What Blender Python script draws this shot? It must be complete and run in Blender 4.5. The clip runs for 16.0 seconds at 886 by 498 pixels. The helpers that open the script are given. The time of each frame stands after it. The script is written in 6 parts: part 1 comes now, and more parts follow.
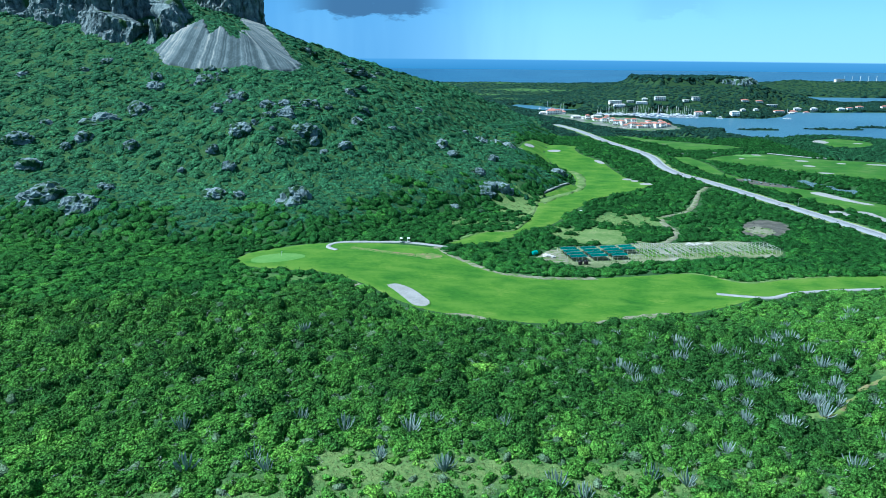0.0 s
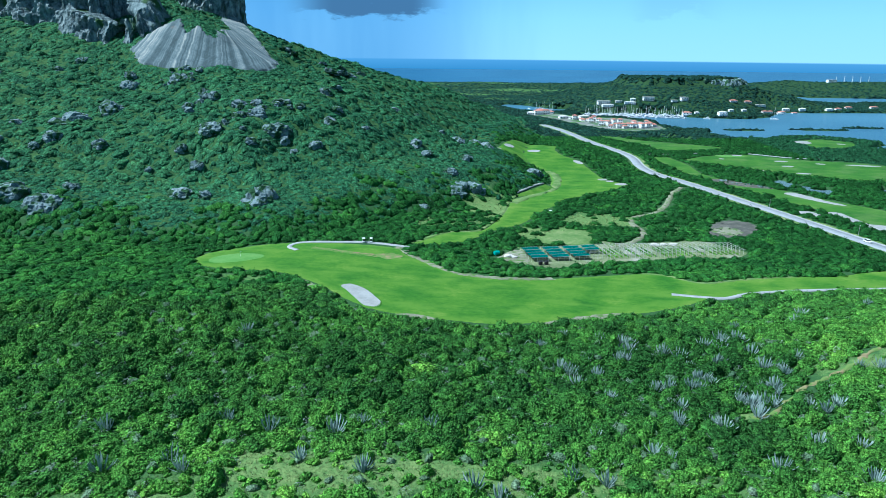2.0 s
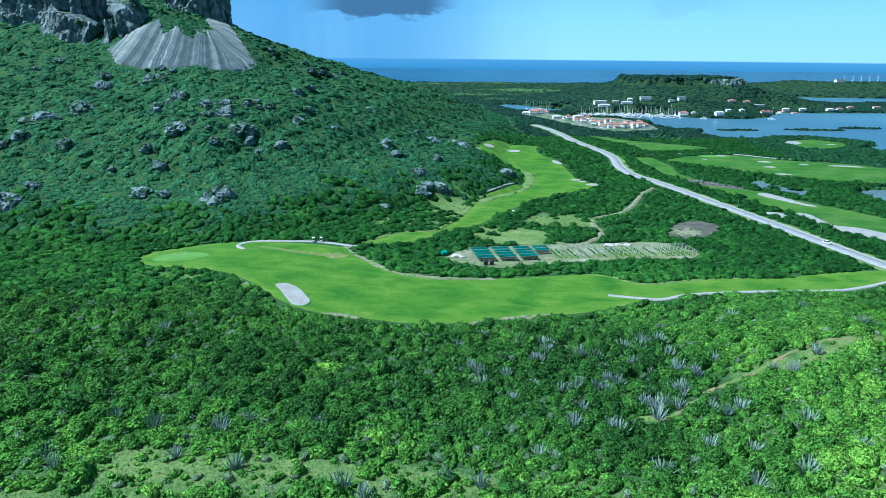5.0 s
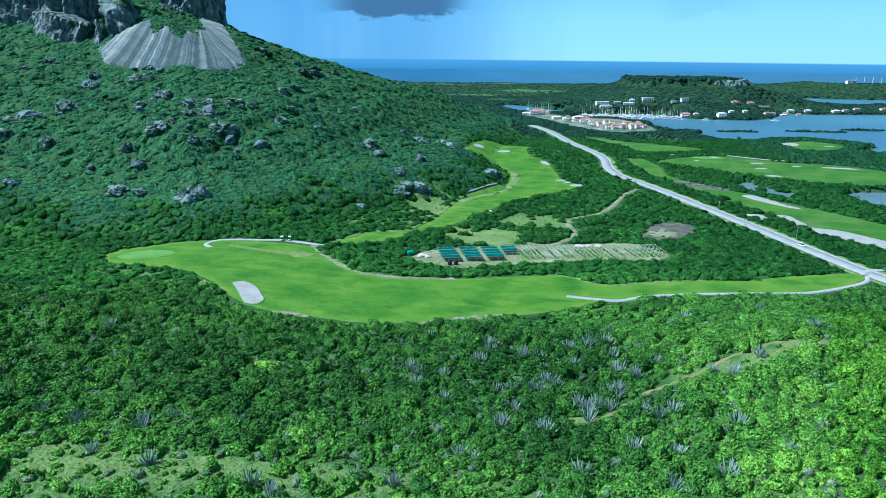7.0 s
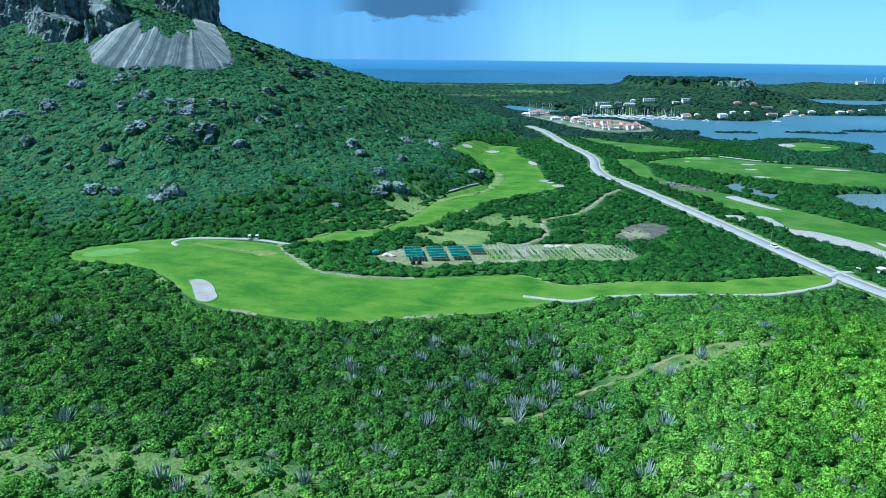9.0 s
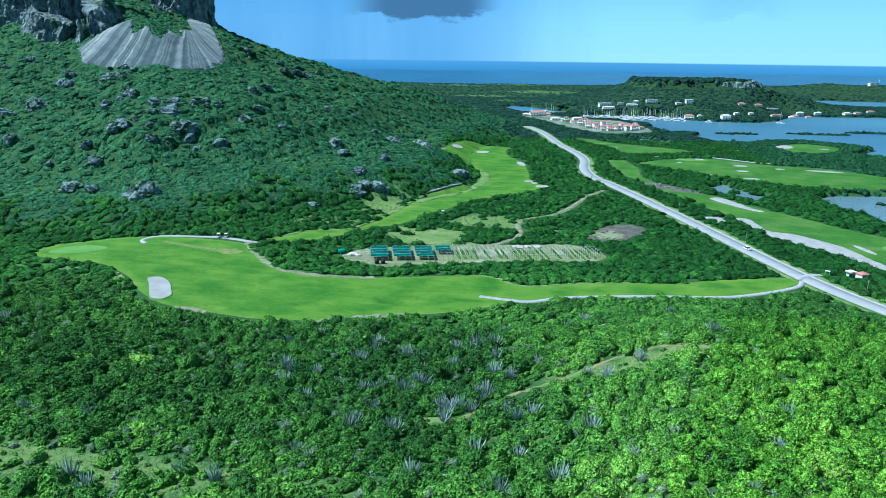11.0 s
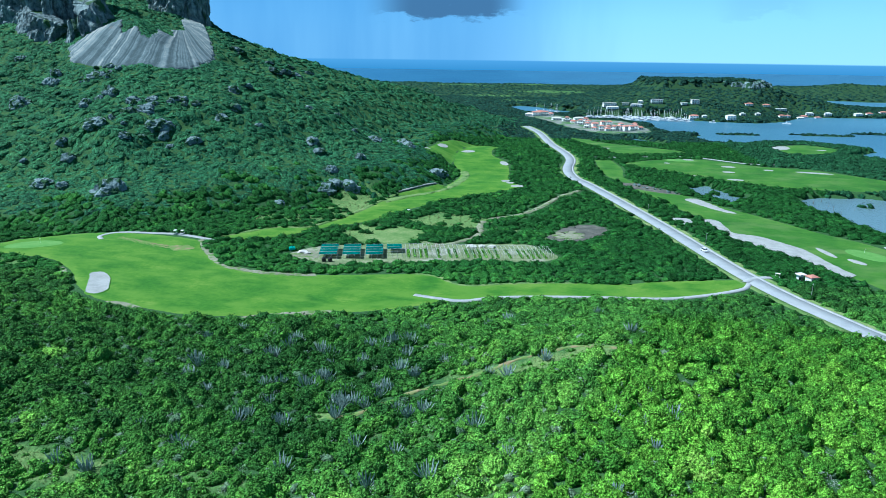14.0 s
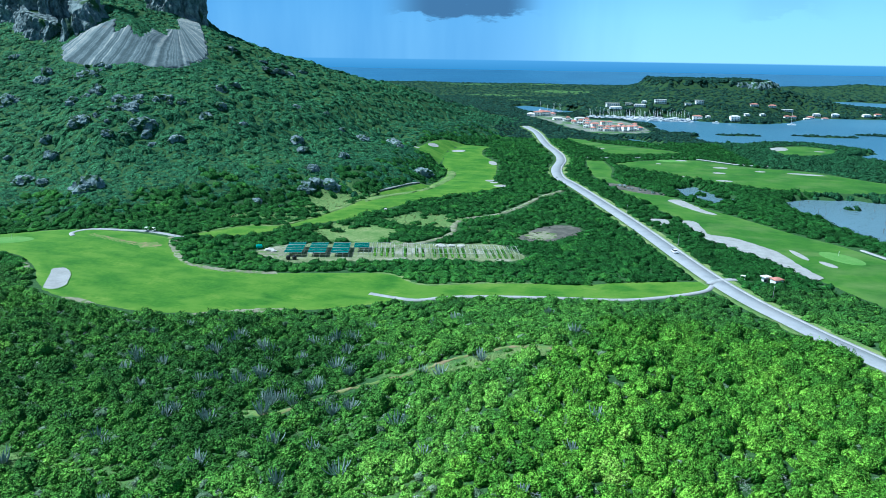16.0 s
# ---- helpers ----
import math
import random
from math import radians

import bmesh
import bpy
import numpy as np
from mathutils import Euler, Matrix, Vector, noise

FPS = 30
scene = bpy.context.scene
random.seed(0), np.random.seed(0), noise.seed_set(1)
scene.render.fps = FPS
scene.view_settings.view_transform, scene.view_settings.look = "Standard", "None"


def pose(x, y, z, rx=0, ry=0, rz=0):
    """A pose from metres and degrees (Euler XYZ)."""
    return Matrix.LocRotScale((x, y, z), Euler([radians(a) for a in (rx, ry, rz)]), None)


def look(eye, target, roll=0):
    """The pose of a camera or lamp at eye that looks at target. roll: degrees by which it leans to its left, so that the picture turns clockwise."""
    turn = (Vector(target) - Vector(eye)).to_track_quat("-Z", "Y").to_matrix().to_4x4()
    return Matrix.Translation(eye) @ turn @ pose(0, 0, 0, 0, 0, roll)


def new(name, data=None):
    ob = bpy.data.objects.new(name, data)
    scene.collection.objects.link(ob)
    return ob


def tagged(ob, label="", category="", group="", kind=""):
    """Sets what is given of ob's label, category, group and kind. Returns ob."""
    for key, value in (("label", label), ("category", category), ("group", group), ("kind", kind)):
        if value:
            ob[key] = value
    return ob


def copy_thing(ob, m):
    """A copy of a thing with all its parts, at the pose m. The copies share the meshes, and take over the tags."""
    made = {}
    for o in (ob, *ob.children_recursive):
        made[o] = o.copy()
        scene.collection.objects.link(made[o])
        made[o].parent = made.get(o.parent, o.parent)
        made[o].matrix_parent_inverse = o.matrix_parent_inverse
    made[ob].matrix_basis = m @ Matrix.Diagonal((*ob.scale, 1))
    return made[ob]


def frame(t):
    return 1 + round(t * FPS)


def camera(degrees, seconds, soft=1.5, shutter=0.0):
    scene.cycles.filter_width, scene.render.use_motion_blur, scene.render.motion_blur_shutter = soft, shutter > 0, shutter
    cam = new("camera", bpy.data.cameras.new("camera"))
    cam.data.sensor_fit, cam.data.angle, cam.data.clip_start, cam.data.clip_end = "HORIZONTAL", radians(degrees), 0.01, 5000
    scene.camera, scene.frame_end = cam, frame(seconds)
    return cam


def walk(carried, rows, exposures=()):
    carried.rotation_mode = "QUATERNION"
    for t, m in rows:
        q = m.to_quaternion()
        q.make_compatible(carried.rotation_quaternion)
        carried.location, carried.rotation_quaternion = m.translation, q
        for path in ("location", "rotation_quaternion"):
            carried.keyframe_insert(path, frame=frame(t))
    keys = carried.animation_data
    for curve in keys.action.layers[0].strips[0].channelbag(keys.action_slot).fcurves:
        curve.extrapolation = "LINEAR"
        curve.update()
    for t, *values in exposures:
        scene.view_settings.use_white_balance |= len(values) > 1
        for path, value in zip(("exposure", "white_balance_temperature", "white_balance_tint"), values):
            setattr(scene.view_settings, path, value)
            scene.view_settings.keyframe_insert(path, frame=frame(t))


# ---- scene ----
cam = camera(68.1, 16.0, soft=0.6)
PATH = [
    (0, (1.842, -0.986, 94.815), (1.817, 0.932, 94.248), 0.5),
    (0.5, (5.819, -0.7, 94.804), (5.794, 1.218, 94.237), 0.5),
    (1, (9.921, -0.494, 94.813), (9.898, 1.423, 94.246), 0.5),
    (1.5, (14.225, -0.37, 94.849), (14.203, 1.547, 94.282), 0.5),
    (2, (18.689, -0.271, 94.901), (18.67, 1.647, 94.334), 0.6),
    (2.5, (23.325, -0.158, 94.975), (23.308, 1.76, 94.408), 0.6),
    (3, (28.143, -0.058, 95.042), (28.119, 1.86, 94.474), 0.6),
    (3.5, (33.042, -0.031, 95.087), (33.009, 1.887, 94.52), 0.6),
    (4, (38.119, 0.042, 95.111), (38.078, 1.96, 94.543), 0.6),
    (6.5, (64.451, 1.037, 94.97), (64.367, 2.953, 94.404), 0.5),
    (7, (69.719, 1.307, 94.899), (69.625, 3.223, 94.333), 0.6),
    (7.5, (74.972, 1.621, 94.79), (74.87, 3.537, 94.225), 0.6),
    (8, (80.239, 1.98, 94.669), (80.129, 3.895, 94.103), 0.6),
    (8.5, (85.561, 2.396, 94.553), (85.442, 4.311, 93.988), 0.6),
    (9, (90.958, 2.821, 94.471), (90.829, 4.735, 93.907), 0.6),
    (11.5, (118.125, 5.387, 94.192), (117.946, 7.298, 93.629), 0.7),
    (12, (123.584, 5.801, 94.226), (123.395, 7.711, 93.662), 0.7),
    (12.5, (129.063, 6.189, 94.297), (128.864, 8.098, 93.733), 0.7),
    (13, (134.568, 6.593, 94.367), (134.358, 8.5, 93.803), 0.7),
    (13.5, (140.148, 7.033, 94.428), (139.927, 8.939, 93.863), 0.7),
    (14, (145.73, 7.594, 94.473), (145.497, 9.499, 93.908), 0.7),
    (14.5, (151.307, 8.332, 94.492), (151.064, 10.235, 93.927), 0.8),
    (15, (156.872, 9.143, 94.501), (156.617, 11.044, 93.936), 0.8),
    (15.5, (162.427, 9.935, 94.504), (162.162, 11.834, 93.938), 0.8),
    (16, (167.994, 10.689, 94.505), (167.718, 12.587, 93.939), 0.8),
]
walk(cam, [(t, look(eye, target, roll)) for t, eye, target, roll in PATH], [(0.0, 0.1, 4950, 3.0), (16.0, 0.1, 4950, 3.0)])

# ---- sky, sun and light ----
SUN_UP, SUN_FROM = 54.0, 268.0   # degrees above the horizon; compass bearing clockwise from +y
world = bpy.data.worlds.new("sky")
scene.world = world
world.use_nodes = True
wn, wl = world.node_tree.nodes, world.node_tree.links
wn.clear()


def wnode(kind, **kw):
    n = wn.new(kind)
    for k, v in kw.items():
        n.inputs[k].default_value = v
    return n


def wmath(op, a, b=None, clamp=False):
    n = wn.new("ShaderNodeMath")
    n.operation, n.use_clamp = op, clamp
    for i, v in enumerate((a, b)):
        if v is None:
            continue
        if isinstance(v, (int, float)):
            n.inputs[i].default_value = v
        else:
            wl.new(v, n.inputs[i])
    return n.outputs[0]


def wmix(fac, a, b):
    n = wn.new("ShaderNodeMix")
    n.data_type = "RGBA"
    for i, v in ((0, fac), (6, a), (7, b)):
        if isinstance(v, (int, float)):
            n.inputs[i].default_value = v
        elif isinstance(v, tuple):
            n.inputs[i].default_value = (*v, 1)
        else:
            wl.new(v, n.inputs[i])
    return n.outputs[2]


def wrange(v, a, b):
    n = wn.new("ShaderNodeMapRange")
    n.interpolation_type = "SMOOTHSTEP"
    wl.new(v, n.inputs[0])
    n.inputs[1].default_value, n.inputs[2].default_value = a, b
    return n.outputs[0]


sky = wn.new("ShaderNodeTexSky")
sky.sky_type, sky.sun_disc = "NISHITA", False
sky.sun_elevation, sky.sun_rotation = radians(SUN_UP), radians(SUN_FROM)
sky.air_density, sky.dust_density, sky.ozone_density = 1.0, 1.5, 1.5
where = wn.new("ShaderNodeTexCoord")
split = wn.new("ShaderNodeSeparateXYZ")
wl.new(where.outputs["Generated"], split.inputs[0])
up = split.outputs[2]
side = wmath("DIVIDE", split.outputs[0], wmath("MAXIMUM", split.outputs[1], 0.05))
# overcast veil, bright near the horizon and deeper blue higher up
ramp = wn.new("ShaderNodeValToRGB")
wl.new(up, ramp.inputs[0])
stops = ramp.color_ramp.elements
stops[0].position, stops[0].color = 0.0, (0.72, 1.22, 1.45, 1)
stops[1].position, stops[1].color = 0.11, (0.40, 0.86, 1.22, 1)
for at, col in ((0.05, (0.60, 1.12, 1.42, 1)), (0.30, (0.13, 0.20, 0.27, 1)), (1.0, (0.13, 0.19, 0.25, 1))):
    e = stops.new(at)
    e.color = col
veil = ramp.outputs[0]
# a rain shaft to the west and dark cloud bases at the top
stretch = wnode("ShaderNodeMapping", Scale=(9.0, 9.0, 1.2))
wl.new(where.outputs["Generated"], stretch.inputs[0])
streak = wnode("ShaderNodeTexNoise", Scale=1.6, Detail=4.0, Roughness=0.55)
wl.new(stretch.outputs[0], streak.inputs[0])
rain = wmath("MULTIPLY", wrange(wmath("ADD", side, wmath("MULTIPLY", streak.outputs[0], 0.20)), 0.26, -0.02), wrange(side, -2.5, -0.5))
rain = wmath("MULTIPLY", rain, wmath("ADD", 0.45, wmath("MULTIPLY", streak.outputs[0], 0.55)))
veil = wmix(rain, veil, (0.14, 0.46, 0.88))
puff = wnode("ShaderNodeTexNoise", Scale=15.0, Detail=8.0, Roughness=0.62)
flat = wnode("ShaderNodeMapping", Scale=(1.0, 1.0, 3.0))
wl.new(where.outputs["Generated"], flat.inputs[0])
wl.new(flat.outputs[0], puff.inputs[0])
base = wmath("ADD", up, wmath("MULTIPLY", wmath("SUBTRACT", puff.outputs[0], 0.5), 0.10))
patch = wmath("MULTIPLY", wrange(side, -0.25, -0.17), wrange(side, 0.0, -0.06))
patch = wmath("MAXIMUM", patch, wmath("MULTIPLY", wmath("MULTIPLY", wrange(side, 0.24, 0.29), wrange(side, 0.40, 0.33)), 0.12))
cloud = wmath("MULTIPLY", wmath("MULTIPLY", wrange(base, 0.050, 0.062), patch), wrange(up, 0.30, 0.18))
veil = wmix(wmath("MULTIPLY", cloud, 0.92), veil, (0.085, 0.21, 0.38))
both = wn.new("ShaderNodeMix")
both.data_type, both.blend_type = "RGBA", "ADD"
both.inputs[0].default_value = 0.012
wl.new(veil, both.inputs[6])
wl.new(sky.outputs[0], both.inputs[7])
# the open sea out to the horizon, past the end of the water sheet
sea_ramp = wn.new("ShaderNodeValToRGB")
wl.new(wmath("MULTIPLY", up, -20.0), sea_ramp.inputs[0])
stops = sea_ramp.color_ramp.elements
stops[0].position, stops[0].color = 0.10, (0.22, 0.58, 0.96, 1)
stops[1].position, stops[1].color = 0.42, (0.13, 0.43, 0.77, 1)
sky_and_sea = wmix(wrange(up, -0.0042, -0.0064), both.outputs[2], sea_ramp.outputs[0])
glow = wnode("ShaderNodeBackground", Strength=0.62)
wl.new(sky_and_sea, glow.inputs[0])
wo = wn.new("ShaderNodeOutputWorld")
wl.new(glow.outputs[0], wo.inputs[0])

sun_data = bpy.data.lights.new("sun", "SUN")
sun_data.energy, sun_data.angle, sun_data.color = 8.0, radians(1.2), (1.0, 0.95, 0.84)
sun = new("sun", sun_data)
a, b = radians(SUN_FROM), radians(SUN_UP)
sun.matrix_world = look((0, 0, 500), (-500 * math.sin(a) * math.cos(b), -500 * math.cos(a) * math.cos(b), 500 - 500 * math.sin(b)))


# ---- materials ----
def material(name, stops, scale=1.0, rough=0.8, bump=0.0, bump_scale=4.0, metal=0.0, second=None, island=0.0, attr="", attr_mix=1.0, random_ob=0.0, spec=0.3, stretch=(1, 1, 1), still=False):
    """Noise at two scales through a colour ramp. second: a (colour, scale, low, high) patch layer over it. attr: an attribute that shifts the ramp."""
    m = bpy.data.materials.new(name)
    m.use_nodes = True
    n, l = m.node_tree.nodes, m.node_tree.links
    bsdf = n["Principled BSDF"]
    bsdf.inputs["Roughness"].default_value, bsdf.inputs["Metallic"].default_value = rough, metal
    bsdf.inputs["Specular IOR Level"].default_value = spec
    co = n.new("ShaderNodeTexCoord")
    mp = n.new("ShaderNodeMapping")
    mp.inputs["Scale"].default_value = stretch
    l.new(n.new("ShaderNodeNewGeometry").outputs["Position"] if still else co.outputs["Object"], mp.inputs[0])

    def noise_at(s, detail=4.0):
        t = n.new("ShaderNodeTexNoise")
        t.inputs["Scale"].default_value, t.inputs["Detail"].default_value = s, detail
        l.new(mp.outputs[0], t.inputs[0])
        return t.outputs[0]

    def calc(op, x, y, clamp=False):
        t = n.new("ShaderNodeMath")
        t.operation, t.use_clamp = op, clamp
        for i, v in enumerate((x, y)):
            if isinstance(v, (int, float)):
                t.inputs[i].default_value = v
            else:
                l.new(v, t.inputs[i])
        return t.outputs[0]

    f = calc("ADD", calc("MULTIPLY", noise_at(scale), 0.6), calc("MULTIPLY", noise_at(scale * 7.3), 0.4))
    f = calc("ADD", calc("MULTIPLY", calc("SUBTRACT", f, 0.5), 2.0), 0.5)
    if island:
        g = n.new("ShaderNodeNewGeometry")
        f = calc("ADD", f, calc("MULTIPLY", calc("SUBTRACT", g.outputs["Random Per Island"], 0.5), island))
    if random_ob:
        g = n.new("ShaderNodeObjectInfo")
        f = calc("ADD", f, calc("MULTIPLY", calc("SUBTRACT", g.outputs["Random"], 0.5), random_ob))
    if attr:
        g = n.new("ShaderNodeAttribute")
        g.attribute_name = attr
        f = calc("ADD", calc("MULTIPLY", f, 1 - attr_mix), calc("MULTIPLY", g.outputs["Fac"], attr_mix))
    r = n.new("ShaderNodeValToRGB")
    l.new(f, r.inputs[0])
    el = r.color_ramp.elements
    el[0].position, el[0].color = stops[0][0], (*stops[0][1], 1)
    el[1].position, el[1].color = stops[-1][0], (*stops[-1][1], 1)
    for p, c in stops[1:-1]:
        el.new(p).color = (*c, 1)
    col = r.outputs[0]
    if second:
        c2, s2, lo, hi = second
        mr = n.new("ShaderNodeMapRange")
        l.new(noise_at(s2, 6.0), mr.inputs[0])
        mr.inputs[1].default_value, mr.inputs[2].default_value = lo, hi
        mx = n.new("ShaderNodeMix")
        mx.data_type = "RGBA"
        l.new(mr.outputs[0], mx.inputs[0])
        l.new(col, mx.inputs[6])
        mx.inputs[7].default_value = (*c2, 1)
        col = mx.outputs[2]
    l.new(col, bsdf.inputs["Base Color"])
    if bump:
        b = n.new("ShaderNodeBump")
        b.inputs["Strength"].default_value, b.inputs["Distance"].default_value = 1.0, bump
        l.new(noise_at(bump_scale, 8.0), b.inputs["Height"])
        l.new(b.outputs[0], bsdf.inputs["Normal"])
    return m


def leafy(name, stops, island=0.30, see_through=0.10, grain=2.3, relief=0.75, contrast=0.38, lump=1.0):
    """Foliage: leaf clumps in relief, speckled with older and younger leaves, with lit clumps and dark gaps painted in
    as a broader tone; grain: leaf sprays to the metre; lump: clumps to a spray.
    """
    m = material(name, stops, scale=0.05, rough=0.7, island=island, attr="tint", attr_mix=0.62, spec=0.04)
    n, l = m.node_tree.nodes, m.node_tree.links
    bsdf = n["Principled BSDF"]
    col = bsdf.inputs["Base Color"].links[0].from_socket
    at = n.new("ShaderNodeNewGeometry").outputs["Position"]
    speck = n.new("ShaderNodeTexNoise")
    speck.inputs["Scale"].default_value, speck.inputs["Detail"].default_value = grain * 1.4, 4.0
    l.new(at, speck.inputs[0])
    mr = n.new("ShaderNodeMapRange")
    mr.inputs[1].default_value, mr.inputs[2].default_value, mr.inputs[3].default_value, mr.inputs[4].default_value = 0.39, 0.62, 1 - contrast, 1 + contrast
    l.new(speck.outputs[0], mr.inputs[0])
    # Broader random tone imitates sunlit clumps and shaded gaps in the crown.
    gap_noise = n.new("ShaderNodeTexNoise")
    gap_noise.inputs["Scale"].default_value, gap_noise.inputs["Detail"].default_value = grain * 0.36, 3.0
    l.new(at, gap_noise.inputs[0])
    gap_tone = n.new("ShaderNodeMapRange")
    gap_tone.inputs[1].default_value, gap_tone.inputs[2].default_value, gap_tone.inputs[3].default_value, gap_tone.inputs[4].default_value = 0.36, 0.64, 1 - 0.8 * contrast, 1 + 0.8 * contrast
    l.new(gap_noise.outputs[0], gap_tone.inputs[0])
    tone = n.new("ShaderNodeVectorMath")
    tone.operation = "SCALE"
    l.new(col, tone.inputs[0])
    l.new(gap_tone.outputs[0], tone.inputs["Scale"])
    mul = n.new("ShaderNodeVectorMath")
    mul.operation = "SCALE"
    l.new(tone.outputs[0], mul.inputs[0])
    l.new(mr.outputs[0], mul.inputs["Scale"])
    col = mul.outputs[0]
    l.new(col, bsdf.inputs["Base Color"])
    clump = n.new("ShaderNodeTexVoronoi")
    clump.inputs["Scale"].default_value = grain * lump
    l.new(at, clump.inputs[0])
    tuft = n.new("ShaderNodeTexNoise")
    tuft.inputs["Scale"].default_value, tuft.inputs["Detail"].default_value = grain * 1.3 * lump, 5.0
    l.new(at, tuft.inputs[0])
    dif = n.new("ShaderNodeMath")
    dif.operation = "SUBTRACT"
    l.new(tuft.outputs[0], dif.inputs[0])
    l.new(clump.outputs["Distance"], dif.inputs[1])
    b = n.new("ShaderNodeBump")
    b.inputs["Strength"].default_value, b.inputs["Distance"].default_value = 1.0, relief / (grain * lump)
    l.new(dif.outputs[0], b.inputs["Height"])
    l.new(b.outputs[0], bsdf.inputs["Normal"])
    tr = n.new("ShaderNodeBsdfTranslucent")
    l.new(col, tr.inputs[0])
    mx = n.new("ShaderNodeMixShader")
    mx.inputs[0].default_value = see_through
    l.new(bsdf.outputs[0], mx.inputs[1])
    l.new(tr.outputs[0], mx.inputs[2])
    l.new(mx.outputs[0], n["Material Output"].inputs[0])
    return m


GREENS = [(0.0, (0.012, 0.046, 0.010)), (0.30, (0.038, 0.120, 0.019)), (0.55, (0.090, 0.240, 0.026)), (0.80, (0.19, 0.415, 0.040)), (1.0, (0.31, 0.46, 0.10))]
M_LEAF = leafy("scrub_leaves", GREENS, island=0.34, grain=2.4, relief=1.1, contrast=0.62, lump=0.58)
# Low scrub: a little haze painted in as a bluer green.
M_LEAF_LOW = leafy("hazed_low_leaves", [(0.0, (0.014, 0.048, 0.012)), (0.30, (0.042, 0.124, 0.025)), (0.55, (0.092, 0.238, 0.036)), (0.80, (0.195, 0.41, 0.055)), (1.0, (0.31, 0.45, 0.12))], island=0.34, grain=2.8, relief=1.1, contrast=0.54, lump=0.52)
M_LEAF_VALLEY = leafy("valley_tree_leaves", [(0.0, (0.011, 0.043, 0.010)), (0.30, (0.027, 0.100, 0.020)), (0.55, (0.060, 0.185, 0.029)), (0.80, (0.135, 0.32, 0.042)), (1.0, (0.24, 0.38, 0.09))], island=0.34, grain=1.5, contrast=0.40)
# Hill leaves: haze painted in as extra blue, with the dark stops lifted.
M_LEAF_FAR = leafy("hazed_hill_leaves", [(0.0, (0.026, 0.082, 0.044)), (0.3, (0.040, 0.130, 0.062)), (0.6, (0.066, 0.190, 0.078)), (1.0, (0.15, 0.31, 0.11))], island=0.34, see_through=0.36, grain=0.9, relief=0.35, contrast=0.45)
# Far woods: base colour greyed towards blue for the haze of distance.
M_LEAF_COAST = leafy("hazed_coast_leaves", [(0.0, (0.014, 0.040, 0.029)), (0.4, (0.022, 0.064, 0.044)), (0.75, (0.039, 0.098, 0.062)), (1.0, (0.085, 0.14, 0.095))], see_through=0.25, grain=0.3, relief=0.3, contrast=0.4)
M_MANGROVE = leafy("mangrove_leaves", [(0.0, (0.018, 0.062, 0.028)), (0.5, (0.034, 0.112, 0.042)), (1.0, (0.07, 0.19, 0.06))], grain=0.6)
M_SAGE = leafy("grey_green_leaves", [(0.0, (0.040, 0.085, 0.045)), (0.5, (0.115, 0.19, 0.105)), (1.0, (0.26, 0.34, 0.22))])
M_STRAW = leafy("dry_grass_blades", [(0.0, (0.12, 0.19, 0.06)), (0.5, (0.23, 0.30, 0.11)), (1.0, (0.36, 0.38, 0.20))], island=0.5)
M_DRY = leafy("dry_grey_twigs", [(0.0, (0.22, 0.28, 0.23)), (1.0, (0.42, 0.47, 0.44))], see_through=0.1)
M_GROUND = material("scrub_floor", [(0.0, (0.020, 0.045, 0.018)), (0.34, (0.035, 0.085, 0.028)), (0.55, (0.08, 0.16, 0.045)), (0.8, (0.16, 0.23, 0.075)), (1.0, (0.25, 0.28, 0.13))], scale=0.8, rough=0.95, bump=0.6, bump_scale=0.9, attr="dry", attr_mix=0.58, spec=0.1)
M_FAIRWAY = material("mown_fairway_grass", [(0.12, (0.018, 0.084, 0.007)), (0.40, (0.035, 0.122, 0.009)), (0.62, (0.068, 0.165, 0.014)), (0.80, (0.115, 0.205, 0.028)), (0.97, (0.21, 0.25, 0.075))], scale=0.11, rough=0.9, bump=0.08, bump_scale=2.0, second=((0.084, 0.182, 0.019), 0.10, 0.48, 0.66), attr="worn", attr_mix=0.42, spec=0.15, stretch=(0.7, 1.3, 1))
M_FAIRWAY_EAST = material("darker_mown_grass", [(0.15, (0.017, 0.068, 0.009)), (0.45, (0.034, 0.112, 0.012)), (0.7, (0.060, 0.150, 0.018)), (0.95, (0.11, 0.17, 0.045))], scale=0.035, rough=0.9, bump=0.05, bump_scale=3.0, second=((0.10, 0.17, 0.045), 0.06, 0.50, 0.78), attr="worn", attr_mix=0.35, spec=0.15, stretch=(0.8, 1.1, 1))
M_ROUGH = material("pale_rough_grass", [(0.2, (0.07, 0.145, 0.035)), (0.55, (0.13, 0.20, 0.065)), (0.9, (0.23, 0.25, 0.12))], scale=0.12, rough=0.95, bump=0.2, bump_scale=1.2, spec=0.1)
M_GREEN = material("putting_green_turf", [(0.3, (0.085, 0.205, 0.042)), (0.7, (0.12, 0.24, 0.062))], scale=0.1, rough=0.9, spec=0.1)
M_SAND = material("pale_bunker_sand", [(0.2, (0.215, 0.222, 0.218)), (0.7, (0.305, 0.312, 0.305))], scale=0.25, rough=0.95, bump=0.04, bump_scale=2.0, spec=0.1)
M_EARTH = material("bare_pale_earth", [(0.1, (0.10, 0.11, 0.07)), (0.5, (0.185, 0.19, 0.135)), (0.9, (0.29, 0.29, 0.22))], scale=0.12, rough=0.95, bump=0.1, bump_scale=1.0, second=((0.09, 0.16, 0.04), 0.40, 0.49, 0.62), spec=0.1)
